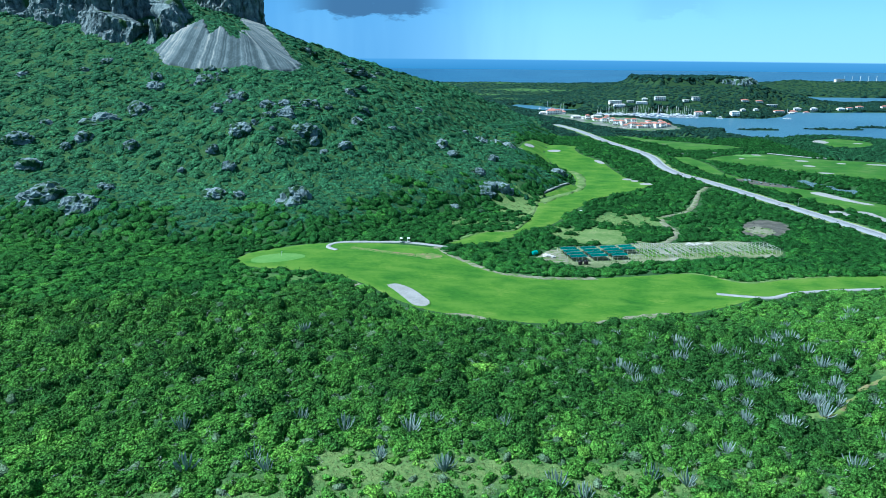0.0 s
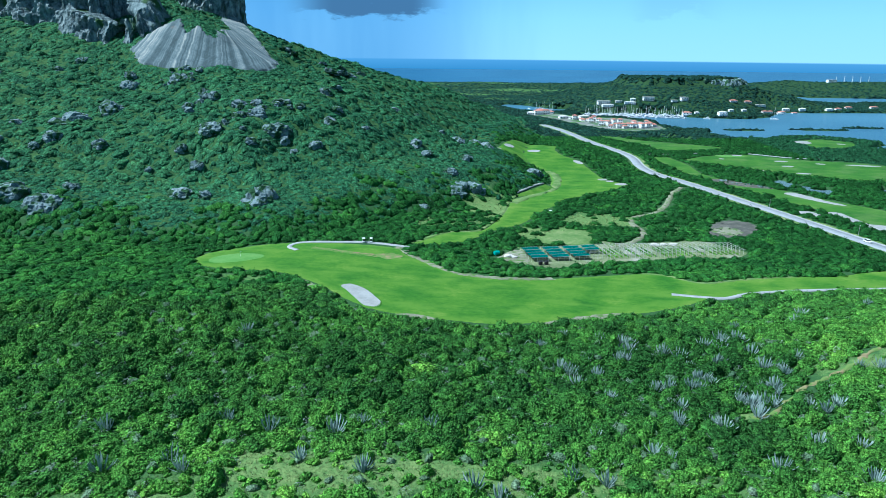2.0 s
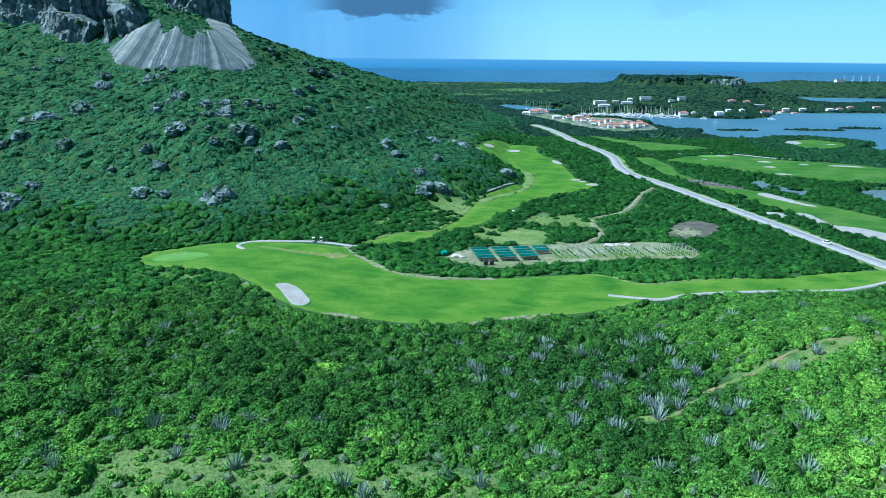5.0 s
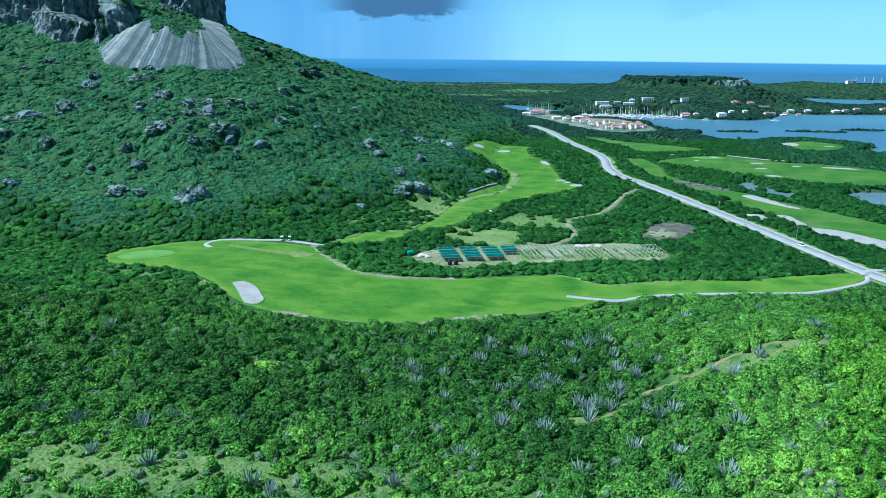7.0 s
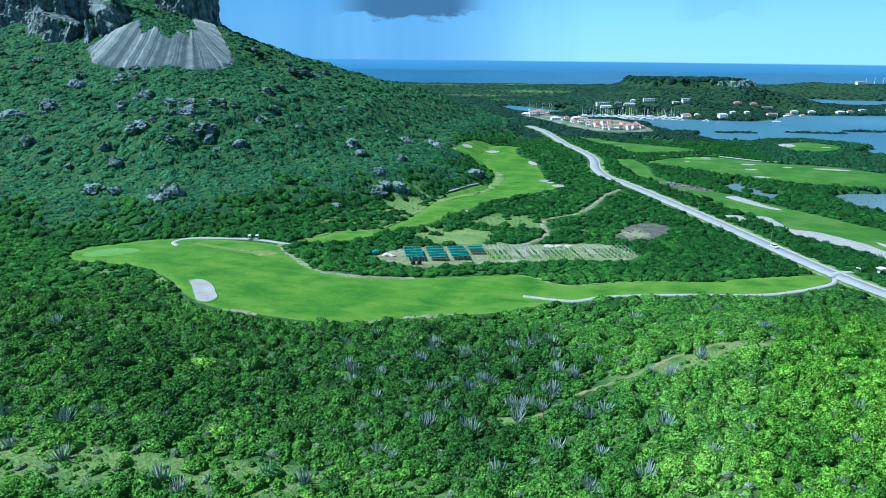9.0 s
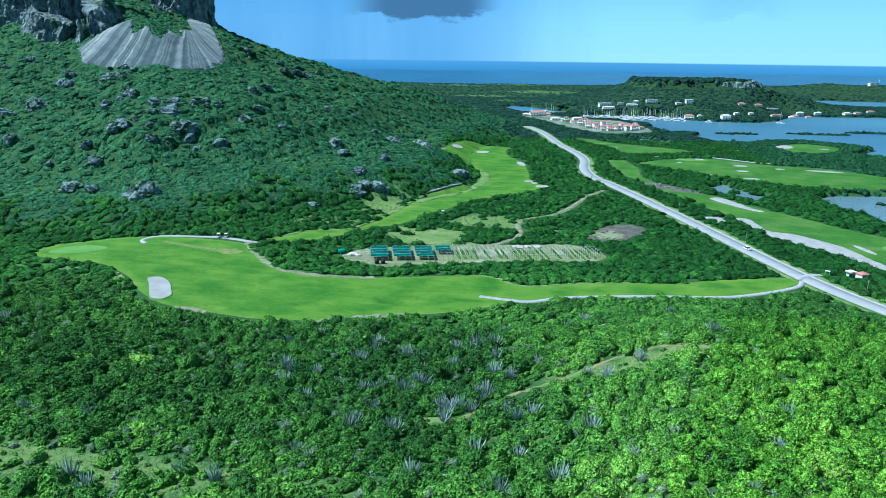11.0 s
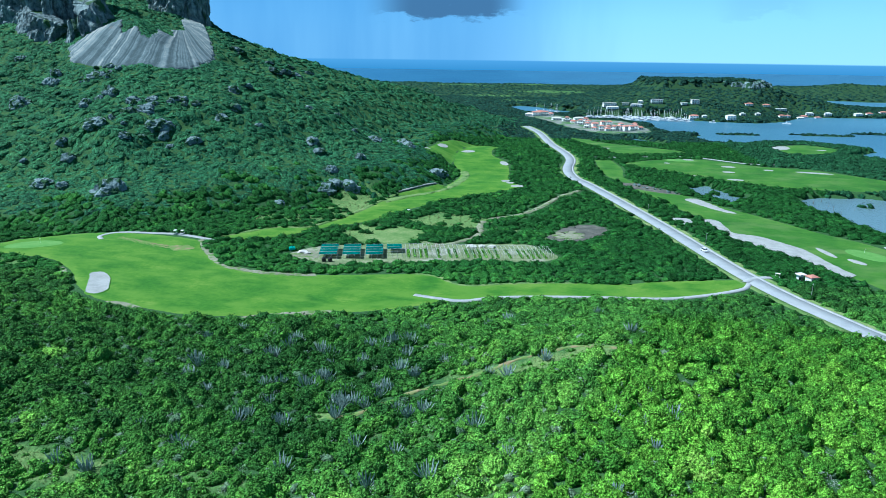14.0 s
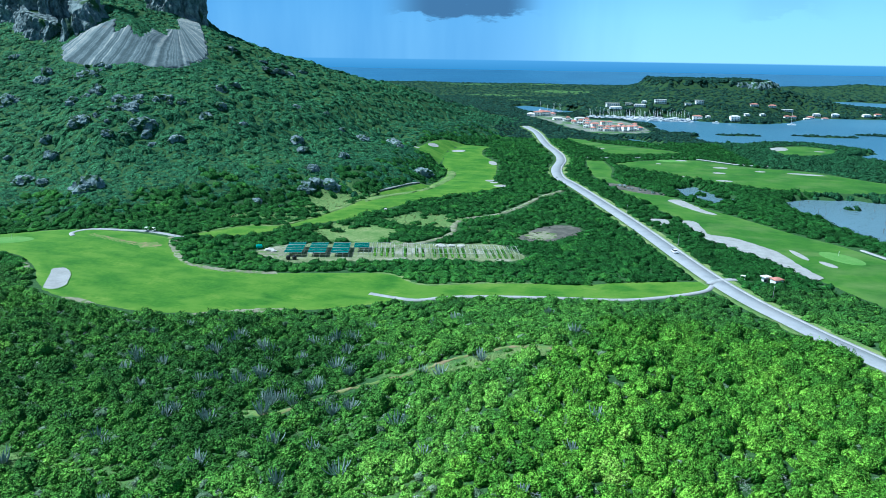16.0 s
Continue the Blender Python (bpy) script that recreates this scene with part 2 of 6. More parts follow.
M_CLAY = material("reddish_trail_soil", [(0.2, (0.15, 0.125, 0.065)), (0.8, (0.27, 0.22, 0.125))], scale=0.3, rough=0.95, bump=0.1, second=((0.12, 0.19, 0.05), 0.35, 0.36, 0.54), spec=0.1)
M_MUD = material("dark_dried_mud", [(0.2, (0.045, 0.052, 0.042)), (0.5, (0.085, 0.085, 0.072)), (0.8, (0.15, 0.142, 0.122))], scale=0.22, rough=0.9, bump=0.1, spec=0.2)
M_ASPHALT = material("worn_grey_asphalt", [(0.2, (0.20, 0.22, 0.235)), (0.8, (0.285, 0.305, 0.32))], scale=0.2, rough=0.75, bump=0.01, bump_scale=8.0, second=((0.27, 0.28, 0.285), 0.06, 0.5, 0.8), spec=0.3)
M_CONCRETE = material("pale_concrete", [(0.2, (0.23, 0.245, 0.255)), (0.8, (0.34, 0.35, 0.355))], scale=0.4, rough=0.85, bump=0.01, spec=0.3)
M_ROCK = material("weathered_limestone", [(0.12, (0.050, 0.076, 0.082)), (0.36, (0.120, 0.170, 0.182)), (0.60, (0.195, 0.255, 0.268)), (0.95, (0.32, 0.38, 0.385))], scale=0.45, rough=0.95, bump=0.9, bump_scale=0.9, second=((0.030, 0.075, 0.032), 0.22, 0.47, 0.57), random_ob=0.15, spec=0.1, still=True)
M_CLIFF = material("limestone_cliff", [(0.25, (0.034, 0.052, 0.056)), (0.45, (0.115, 0.155, 0.162)), (0.66, (0.21, 0.262, 0.265)), (0.95, (0.36, 0.41, 0.395))], scale=0.30, rough=0.95, bump=2.5, bump_scale=0.35, second=((0.04, 0.085, 0.03), 0.07, 0.58, 0.66), spec=0.1, stretch=(1, 1, 0.5))
M_SCREE = material("loose_grey_scree", [(0.12, (0.045, 0.066, 0.072)), (0.42, (0.092, 0.124, 0.134)), (0.66, (0.148, 0.184, 0.190)), (0.95, (0.33, 0.34, 0.31))], scale=0.5, attr="streak", attr_mix=0.78, rough=0.95, bump=0.10, bump_scale=2.2, second=((0.20, 0.15, 0.12), 0.035, 0.66, 0.74), spec=0.1)
M_WALL = material("white_rendered_wall", [(0.2, (0.72, 0.73, 0.73)), (0.8, (0.82, 0.83, 0.83))], scale=0.5, rough=0.85, random_ob=0.3)
M_ROOF_RED = material("terracotta_roof_tiles", [(0.2, (0.32, 0.13, 0.10)), (0.8, (0.46, 0.22, 0.17))], scale=0.4, rough=0.85, random_ob=0.4, stretch=(6, 1, 1))
M_ROOF_GREY = material("pale_grey_roof", [(0.2, (0.42, 0.42, 0.41)), (0.8, (0.62, 0.61, 0.58))], scale=0.4, rough=0.8, random_ob=0.4)
M_PANE = material("dark_window_glass", [(0.2, (0.03, 0.04, 0.05)), (0.8, (0.06, 0.07, 0.09))], rough=0.1, spec=0.6)
M_HULL = material("white_gelcoat", [(0.2, (0.80, 0.81, 0.82)), (0.8, (0.88, 0.88, 0.88))], rough=0.3, random_ob=0.2)
M_BLUE = material("blue_canvas", [(0.2, (0.02, 0.07, 0.20)), (0.8, (0.05, 0.13, 0.30))], rough=0.8)
M_ALU = material("grey_aluminium", [(0.2, (0.55, 0.56, 0.57)), (0.8, (0.68, 0.68, 0.68))], rough=0.4, metal=0.6)
M_NET = material("teal_shade_net", [(0.2, (0.004, 0.115, 0.10)), (0.5, (0.008, 0.17, 0.145)), (0.8, (0.02, 0.23, 0.19))], scale=0.5, rough=0.8, bump=0.05, spec=0.2)
M_PIPE = material("galvanised_pipe", [(0.2, (0.38, 0.40, 0.38)), (0.8, (0.55, 0.56, 0.52))], scale=1.0, rough=0.5, metal=0.3)
M_BLACK = material("black_plastic", [(0.2, (0.012, 0.012, 0.013)), (0.8, (0.03, 0.03, 0.03))], rough=0.45)
M_TANK = material("teal_painted_tank", [(0.2, (0.01, 0.26, 0.21)), (0.8, (0.03, 0.36, 0.29))], rough=0.5)
M_PAINT = material("white_car_paint", [(0.2, (0.76, 0.77, 0.78)), (0.8, (0.82, 0.82, 0.82))], rough=0.25, spec=0.5)
M_TYRE = material("rubber_tyre", [(0.2, (0.015, 0.015, 0.015)), (0.8, (0.03, 0.03, 0.03))], rough=0.9)
M_WOOD = material("weathered_pole_wood", [(0.2, (0.16, 0.13, 0.10)), (0.8, (0.28, 0.24, 0.20))], scale=2.0, rough=0.9, stretch=(1, 1, 0.1))
M_BARK = material("grey_brown_bark", [(0.2, (0.09, 0.08, 0.07)), (0.8, (0.20, 0.18, 0.15))], scale=2.0, rough=0.95)
M_CACTUS = material("grey_green_cactus_skin", [(0.1, (0.12, 0.185, 0.165)), (0.5, (0.21, 0.285, 0.265)), (0.9, (0.34, 0.41, 0.385))], scale=0.8, rough=0.85, random_ob=0.5, spec=0.2)
M_YARD = material("weedy_earth", [(0.1, (0.08, 0.11, 0.05)), (0.5, (0.15, 0.19, 0.09)), (0.9, (0.27, 0.27, 0.19))], scale=0.15, rough=0.95, bump=0.15, bump_scale=1.0, second=((0.33, 0.32, 0.29), 0.07, 0.55, 0.68), spec=0.1)
M_PARK = material("grey_gravel_yard", [(0.15, (0.10, 0.115, 0.10)), (0.5, (0.16, 0.175, 0.155)), (0.9, (0.27, 0.28, 0.25))], scale=0.06, rough=0.95, bump=0.1, bump_scale=1.0, second=((0.06, 0.13, 0.04), 0.05, 0.50, 0.58), spec=0.1)
M_STONES = material("pale_rubble", [(0.2, (0.38, 0.37, 0.35)), (0.8, (0.60, 0.58, 0.54))], scale=1.0, rough=0.95, bump=0.1)


def water_material(name, deep, rough, ripple):
    m = bpy.data.materials.new(name)
    m.use_nodes = True
    n, l = m.node_tree.nodes, m.node_tree.links
    bsdf = n["Principled BSDF"]
    bsdf.inputs["Roughness"].default_value, bsdf.inputs["IOR"].default_value = rough, 1.33
    bsdf.inputs["Specular IOR Level"].default_value = 0.35
    co = n.new("ShaderNodeTexCoord")
    big = n.new("ShaderNodeTexNoise")
    big.inputs["Scale"].default_value, big.inputs["Detail"].default_value = 0.004, 5.0
    r = n.new("ShaderNodeValToRGB")
    el = r.color_ramp.elements
    el[0].position, el[0].color = 0.35, (*deep, 1)
    el[1].position, el[1].color = 0.65, (deep[0] * 1.5, deep[1] * 1.35, deep[2] * 1.25, 1)
    wave = n.new("ShaderNodeTexNoise")
    wave.inputs["Scale"].default_value, wave.inputs["Detail"].default_value = 0.5, 6.0
    b = n.new("ShaderNodeBump")
    b.inputs["Strength"].default_value, b.inputs["Distance"].default_value = 1.0, ripple
    for t in (big, wave):
        l.new(co.outputs["Object"], t.inputs[0])
    l.new(big.outputs[0], r.inputs[0])
    l.new(r.outputs[0], bsdf.inputs["Base Color"])
    l.new(wave.outputs[0], b.inputs["Height"])
    l.new(b.outputs[0], bsdf.inputs["Normal"])
    return m


M_WATER = water_material("lagoon_and_sea_water", (0.045, 0.120, 0.185), 0.32, 0.5)
M_SHALLOW = water_material("shallow_silty_water", (0.085, 0.145, 0.178), 0.25, 0.3)
M_SEA = water_material("open_sea_water", (0.022, 0.085, 0.165), 0.35, 0.5)


# ---- mesh helpers ----
def raw_mesh(name, verts, faces, mat, smooth=False):
    me = bpy.data.meshes.new(name)
    me.from_pydata([tuple(v) for v in verts], [], [tuple(f) for f in faces])
    me.materials.append(mat)
    if smooth:
        me.polygons.foreach_set("use_smooth", [True] * len(me.polygons))
    me.update()
    return me


def solid(name, verts, faces, mat, parent=None, label="", smooth=False):
    """One mesh object; a part if it has a parent."""
    ob = new(name, raw_mesh(name, verts, faces, mat, smooth))
    if parent is not None:
        ob.parent = parent
    return tagged(ob, label)


def part(name, bm, mat, parent, label=""):
    me = bpy.data.meshes.new(name)
    bm.to_mesh(me)
    bm.free()
    me.materials.append(mat)
    ob = new(name, me)
    ob.parent = parent
    return tagged(ob, label)


def box(bm, x0, y0, z0, x1, y1, z1, bevel=0.0):
    r = bmesh.ops.create_cube(bm, size=1.0, matrix=Matrix.Translation(((x0 + x1) / 2, (y0 + y1) / 2, (z0 + z1) / 2)) @ Matrix.Diagonal((x1 - x0, y1 - y0, z1 - z0, 1)))
    if bevel:
        edges = {e for v in r["verts"] for e in v.link_edges}
        bmesh.ops.bevel(bm, geom=list(edges), offset=bevel, segments=2, affect="EDGES")
    return bm


def tube(bm, a, b, r0, r1=None, n=6):
    a, b = Vector(a), Vector(b)
    r1 = r0 if r1 is None else r1
    m = Matrix.Translation((a + b) / 2) @ (b - a).to_track_quat("Z", "Y").to_matrix().to_4x4()
    bmesh.ops.create_cone(bm, cap_ends=True, segments=n, radius1=r0, radius2=r1, depth=(b - a).length, matrix=m)
    return bm


def spline(pts, step, closed=False):
    """A smooth line through pts, cut at about even steps."""
    p = np.array(pts, float)
    n = len(p)
    out = []
    for i in range(n if closed else n - 1):
        if closed:
            q = [p[(i + k) % n] for k in (-1, 0, 1, 2)]
        else:
            q = [p[max(i - 1, 0)], p[i], p[i + 1], p[min(i + 2, n - 1)]]
        k = max(1, int(round(np.linalg.norm(q[2] - q[1]) / step)))
        for s in np.arange(k) / k:
            out.append(0.5 * (2 * q[1] + (q[2] - q[0]) * s + (2 * q[0] - 5 * q[1] + 4 * q[2] - q[3]) * s * s + (3 * q[1] - q[0] - 3 * q[2] + q[3]) * s ** 3))
    if not closed:
        out.append(p[-1])
    return np.array(out)


def even(line, n):
    d = np.r_[0, np.cumsum(np.linalg.norm(np.diff(line, axis=0), axis=1))]
    s = np.linspace(0, d[-1], n)
    return np.c_[np.interp(s, d, line[:, 0]), np.interp(s, d, line[:, 1])]


def seg_dist(x, y, pts, closed=False):
    d = np.full(np.shape(x), 1e9)
    n = len(pts)
    for i in range(n if closed else n - 1):
        (ax, ay), (bx, by) = pts[i], pts[(i + 1) % n]
        ux, uy = bx - ax, by - ay
        s = np.clip(((x - ax) * ux + (y - ay) * uy) / max(ux * ux + uy * uy, 1e-9), 0, 1)
        d = np.minimum(d, np.hypot(x - ax - s * ux, y - ay - s * uy))
    return d


def inside(x, y, pts):
    r = np.zeros(np.shape(x), bool)
    n = len(pts)
    for i in range(n):
        (ax, ay), (bx, by) = pts[i], pts[(i + 1) % n]
        if ay != by:
            r ^= ((ay > y) != (by > y)) & (x < (bx - ax) * (y - ay) / (by - ay) + ax)
    return r


def signed(x, y, pts):
    """Metres inside (plus) or outside (minus) a closed line."""
    d = seg_dist(x, y, pts, True)
    return np.where(inside(x, y, pts), d, -d)


def smooth(a, b, v):
    s = np.clip((v - a) / (b - a), 0, 1)
    return s * s * (3 - 2 * s)


def wavy(x, y, size, seed=0.0):
    """Cheap rolling noise, about -1 to 1."""
    k = 2 * math.pi / size
    return (np.sin(k * (x + 0.37 * y) + seed) * np.cos(k * (0.91 * y - 0.28 * x) + 1.7 * seed) + 0.6 * np.sin(k * 1.9 * (0.6 * x - y) + 2.3 * seed) * np.cos(k * 1.7 * (x + 0.5 * y) - seed) + 0.35 * np.sin(k * 4.1 * (x - 0.3 * y) + seed) * np.sin(k * 3.7 * (y + 0.2 * x))) / 1.6


# ---- the lie of the land ----
FOOT = [(-900, 350), (-480, 310), (-300, 292), (-150, 296), (-62, 300), (10, 372), (62, 424), (92, 458), (86, 520), (84, 590), (104, 680), (128, 790), (146, 900), (150, 1010), (120, 1100), (0, 1180), (-250, 1230), (-900, 1300)]
SLOPE = [(0, 0), (12, 6), (30, 14), (60, 22), (105, 46), (150, 62), (200, 75), (245, 90), (290, 110), (318, 122), (360, 134), (420, 150)]
# x, y, breadth, height of single rises and hollows
HILLS = [(176, 182, 34, 8.5), (-95, 195, 40, 4.0), (-110, 350, 45, -8), (-215, 440, 50, -9), (0, 775, 40, 4), (40, 860, 40, -6), (-15, 478, 28, -6), (100, 622, 46, 8.5), (146, 470, 38, 3), (-205, 562, 26, 10), (112, 1000, 60, -13), (-140, 705, 45, 12), (100, 235, 45, 2), (10, 140, 40, 1.5)]
# the ridge's crest: x, height, y
CREST = [(-300, 175, 760), (-250, 150, 745), (-205, 128, 730), (-176, 114, 712), (-150, 106, 705), (-115, 93, 710), (-83, 86, 728), (-50, 74, 735), (-33, 70, 745), (3, 59, 800), (50, 37, 865), (90, 19, 960), (110, 10, 1010), (160, 60, 1010), (400, 90, 2000)]
GULLY = [(-118, 612), (-80, 596), (-38, 575), (0, 572), (40, 590)]
LAGOON = [(292, 1086), (334, 1079), (375, 1100), (408, 1110), (465, 1095), (505, 1090), (554, 1130), (626, 1235), (663, 1225), (748, 1240), (1000, 1250), (1500, 1250), (1500, 600), (700, 640), (496, 690), (473, 717), (519, 769), (499, 795), (468, 826), (428, 820), (389, 790), (362, 799), (348, 854), (368, 898), (335, 905), (318, 960), (332, 1010), (300, 1050)]
MARINA = [(222, 1098), (240, 1142), (300, 1156), (350, 1156), (400, 1146), (420, 1112), (330, 1070), (285, 1078)]
INLET = [(252, 852), (280, 838), (312, 785), (300, 760), (270, 800)]
POND = [(336, 487), (358, 499), (384, 502), (406, 497), (520, 480), (560, 400), (470, 330), (351, 374), (345, 389), (338, 427), (330, 455)]
POOL = [(266, 519), (287, 530), (296, 506), (308, 492), (301, 470), (284, 459), (272, 475)]
HARBOUR = [(105, 1317), (134, 1372), (168, 1340), (210, 1265), (250, 1251), (217, 1179), (169, 1164), (139, 1215)]
BAY = [(690, 1790), (803, 1790), (964, 1725), (1800, 1650), (1800, 1450), (990, 1520), (862, 1500), (779, 1614)]
WATERS = [LAGOON, MARINA, INLET, POND, POOL, HARBOUR, BAY]
ISLETS = [(421, 916, 28, 9), (533, 930, 44, 9), (612, 962, 30, 11), (300, 494, 6, 4), (285, 500, 4, 5), (372, 470, 7, 4)]


def lie(x, y):
    """Height of the ground."""
    x, y = np.asarray(x, float), np.asarray(y, float)
    z = 3.6 + 7.0 * smooth(110, -60, x) * smooth(1100, 250, y)
    d = signed(x, y, FOOT)
    z = z + np.where(d > 0, np.interp(d, [p for p, q in SLOPE], [q for p, q in SLOPE]), 0)
    for cx, cy, s, h in HILLS:
        z = z + h * np.exp(-((x - cx) ** 2 + (y - cy) ** 2) / (2 * s * s))
    top = np.interp(x, [p for p, q, r in CREST], [q for p, q, r in CREST]) - 0.45 * np.maximum(0, y - np.interp(x, [p for p, q, r in CREST], [r for p, q, r in CREST]))
    z = np.minimum(z, np.maximum(3.6, top + 120 * smooth(690, 610, y)))
    z = z - 7.0 * np.exp(-(seg_dist(x, y, GULLY) / 24) ** 2)
    z = np.maximum(z, 3.2)
    z = z + smooth(25, 80, d) * smooth(4, -14, signed(x, y, SCREE)) * (2.4 * wavy(x, y, 62, 1.0) + 1.3 * wavy(x, y, 23, 2.0))
    u, v = (x - 471) * 0.985 + (y - 1370) * 0.17, -(x - 471) * 0.17 + (y - 1370) * 0.985
    r = np.hypot(np.maximum(np.abs(u) - 84, 0), np.maximum(np.abs(v) - 60, 0)) + 6 * wavy(x, y, 70, 4.0)
    z = z + 42 * np.clip((225 - r) / 205, 0, 1) ** 1.15 * smooth(-2, -85, signed(x, y, LAGOON)) + 13 * smooth(26, 6, r) + smooth(60, 0, r) * wavy(x, y, 55, 3.0)
    z = z + 22 * np.exp(-(((x - 1500) / 760) ** 2 + ((y - 2200) / 190) ** 2)) + 6 * np.exp(-(((x - 1130) / 60) ** 2 + ((y - 2250) / 70) ** 2))
    z = z + smooth(1000, 1500, y) * 1.5 * wavy(x, y, 260, 5.0)
    z = z - 14 * smooth(2400, 2560, y + 40 * wavy(x, x * 0.2, 500, 6.0) - 0.16 * np.maximum(x - 300, 0))
    for w in WATERS:
        xs, ys = [p for p, q in w], [q for p, q in w]
        near = (x > min(xs) - 12) & (x < max(xs) + 12) & (y > min(ys) - 12) & (y < max(ys) + 12)
        if near.any():
            z = np.where(near, z + (-1.6 - z) * smooth(-5, 4, signed(x, y, w) + 2.5 * wavy(x, y, 38, 7.0)), z)
    for cx, cy, a, b in ISLETS:
        q = np.hypot((x - cx) / a, (y - cy) / b) + 0.15 * wavy(x, y, 19, 2.0)
        z = np.maximum(z, -1.6 + 2.2 * smooth(1.25, 0.85, q))
    return z


# ---- outlines of what is kept clear ----
F1_N = spline([(-91, 265), (-88, 281), (-77, 293), (-67, 299), (-52, 300), (-24, 298), (-6, 294), (0, 283), (10, 272), (19, 262), (26, 259), (40, 257), (52, 257), (74, 263), (100, 270), (111, 268), (120, 259), (128, 258), (135, 261), (149, 266), (170, 271), (184, 272), (205, 280), (224, 285), (243, 289)], 2)
F1_S = spline([(-91, 265), (-80, 252), (-66, 248), (-50, 246), (-37, 238), (-27, 229), (-18, 218), (-7, 210), (2, 207), (14, 206), (25, 205), (37, 205), (49, 208), (62, 212), (75, 216), (88, 220), (103, 226), (117, 234), (137, 243), (159, 248), (181, 252), (203, 256), (221, 265), (240, 279)], 2)
F2_W = spline([(-2, 297), (9, 314), (19, 327), (33, 331), (44, 356), (52, 385), (58, 418), (63, 431), (77, 450), (89, 470), (95, 505), (94, 530), (85, 552), (70, 566), (56, 572), (62, 596), (80, 632), (100, 650)], 2)
F2_E = spline([(10, 298), (21, 304), (32, 318), (43, 336), (60, 356), (73, 385), (85, 405), (98, 425), (118, 441), (138, 455), (146, 470), (137, 490), (136, 535), (133, 572), (120, 592), (118, 618), (124, 640), (112, 652)], 2)
F3_W = spline([(226, 486), (230, 470), (235, 454), (243, 425), (253, 399), (258, 366), (268, 342), (281, 316), (290, 294), (302, 266), (318, 238), (330, 220)], 3)
F3_E = spline([(236, 490), (240, 479), (259, 470), (276, 436), (293, 409), (310, 379), (325, 360), (334, 340), (345, 315), (350, 285), (350, 250), (340, 222)], 3)
F4_W = spline([(198, 795), (206, 757), (227, 712), (236, 671), (282, 680), (302, 690)], 4)
F4_E = spline([(205, 798), (217, 786), (235, 760), (264, 740), (300, 714), (309, 698)], 4)
F5_W = spline([(209, 622), (208, 565), (214, 527), (226, 508)], 3)
F5_E = spline([(227, 626), (231, 580), (226, 537), (232, 512)], 3)
F6_S = spline([(236, 605), (262, 575), (290, 545), (320, 520), (360, 506), (414, 508), (460, 500)], 4)
F6_N = spline([(236, 613), (269, 640), (311, 652), (350, 622), (394, 606), (425, 570), (465, 520)], 4)
F7_S = spline([(408, 724), (418, 700), (450, 715), (470, 738)], 3)
F7_N = spline([(410, 740), (420, 768), (455, 790), (476, 762)], 3)
FAIRWAYS = [(F1_N, F1_S), (F2_W, F2_E), (F3_W, F3_E), (F4_W, F4_E), (F5_W, F5_E), (F6_S, F6_N), (F7_S, F7_N)]
ROAD = spline([(145, 926), (149, 910), (162, 849), (173, 739), (184, 662), (187, 612), (182, 564), (184, 524), (190, 502), (200, 467), (210, 433), (219, 400), (228, 362), (236, 325), (243, 295), (249, 275), (255, 259), (261, 246), (266, 235), (272, 224), (281, 208), (300, 178), (330, 130), (370, 60), (420, -60)], 4)
TRACK = spline([(185, 466), (176, 452), (169, 439), (156, 410), (143, 390), (128, 379), (123, 365), (124, 346), (117, 330), (106, 318), (98, 314)], 2)
TRAIL = spline([(98, 153), (104, 154), (111, 160), (118, 166), (127, 171), (137, 176), (147, 183), (157, 188), (166, 191), (180, 190)], 1.5)
CART_PATHS = [spline([(106, 242), (117, 239), (126, 238), (138, 244), (159, 249), (181, 253), (203, 257), (221, 265), (236, 274), (241, 280), (245, 290)], 2),
              spline([(-50, 283), (-55, 289), (-54, 296), (-48, 299), (-35, 299), (-19, 299), (0, 294)], 2),
              spline([(330, 353), (336, 338), (346, 316), (352, 290)], 2),
              spline([(196, 640), (240, 648), (300, 664), (345, 632), (370, 628)], 3)]
SCREE = [(-232, 531), (-222, 551), (-207, 570), (-212, 640), (-204, 690), (-178, 668), (-138, 608), (-119, 528), (-133, 509), (-170, 503), (-194, 499), (-212, 507)]
# scrub growing down into the head of the scree, in fingers
CAP = [(-310, 716), (-284, 714), (-240, 600), (-221, 556), (-211, 561), (-208, 573), (-200, 558), (-193, 546), (-188, 561), (-180, 552), (-170, 548), (-175, 572), (-186, 592), (-176, 600), (-192, 628), (-188, 645), (-207, 676), (-214, 724)]
PALE = [(-276, 610), (-272, 640), (-251, 622), (-241, 600), (-228, 566), (-238, 575), (-252, 592), (-266, 598)]
NURSERY = [(38, 284), (46, 298), (58, 307), (86, 318), (118, 324), (150, 330), (162, 318), (168, 309), (156, 298), (120, 292), (95, 286), (66, 273), (52, 275)]
GRAVEL = [(217, 512), (231, 513), (245, 493), (258, 478), (250, 471), (234, 480), (221, 494)]
DUST = [(158, 345), (170, 367), (184, 377), (194, 370), (190, 354), (175, 337), (164, 334)]
VILLAGE = [(136, 1112), (190, 1120), (225, 1070), (290, 1040), (312, 930), (304, 875), (240, 850), (200, 930), (184, 990), (160, 1060)]
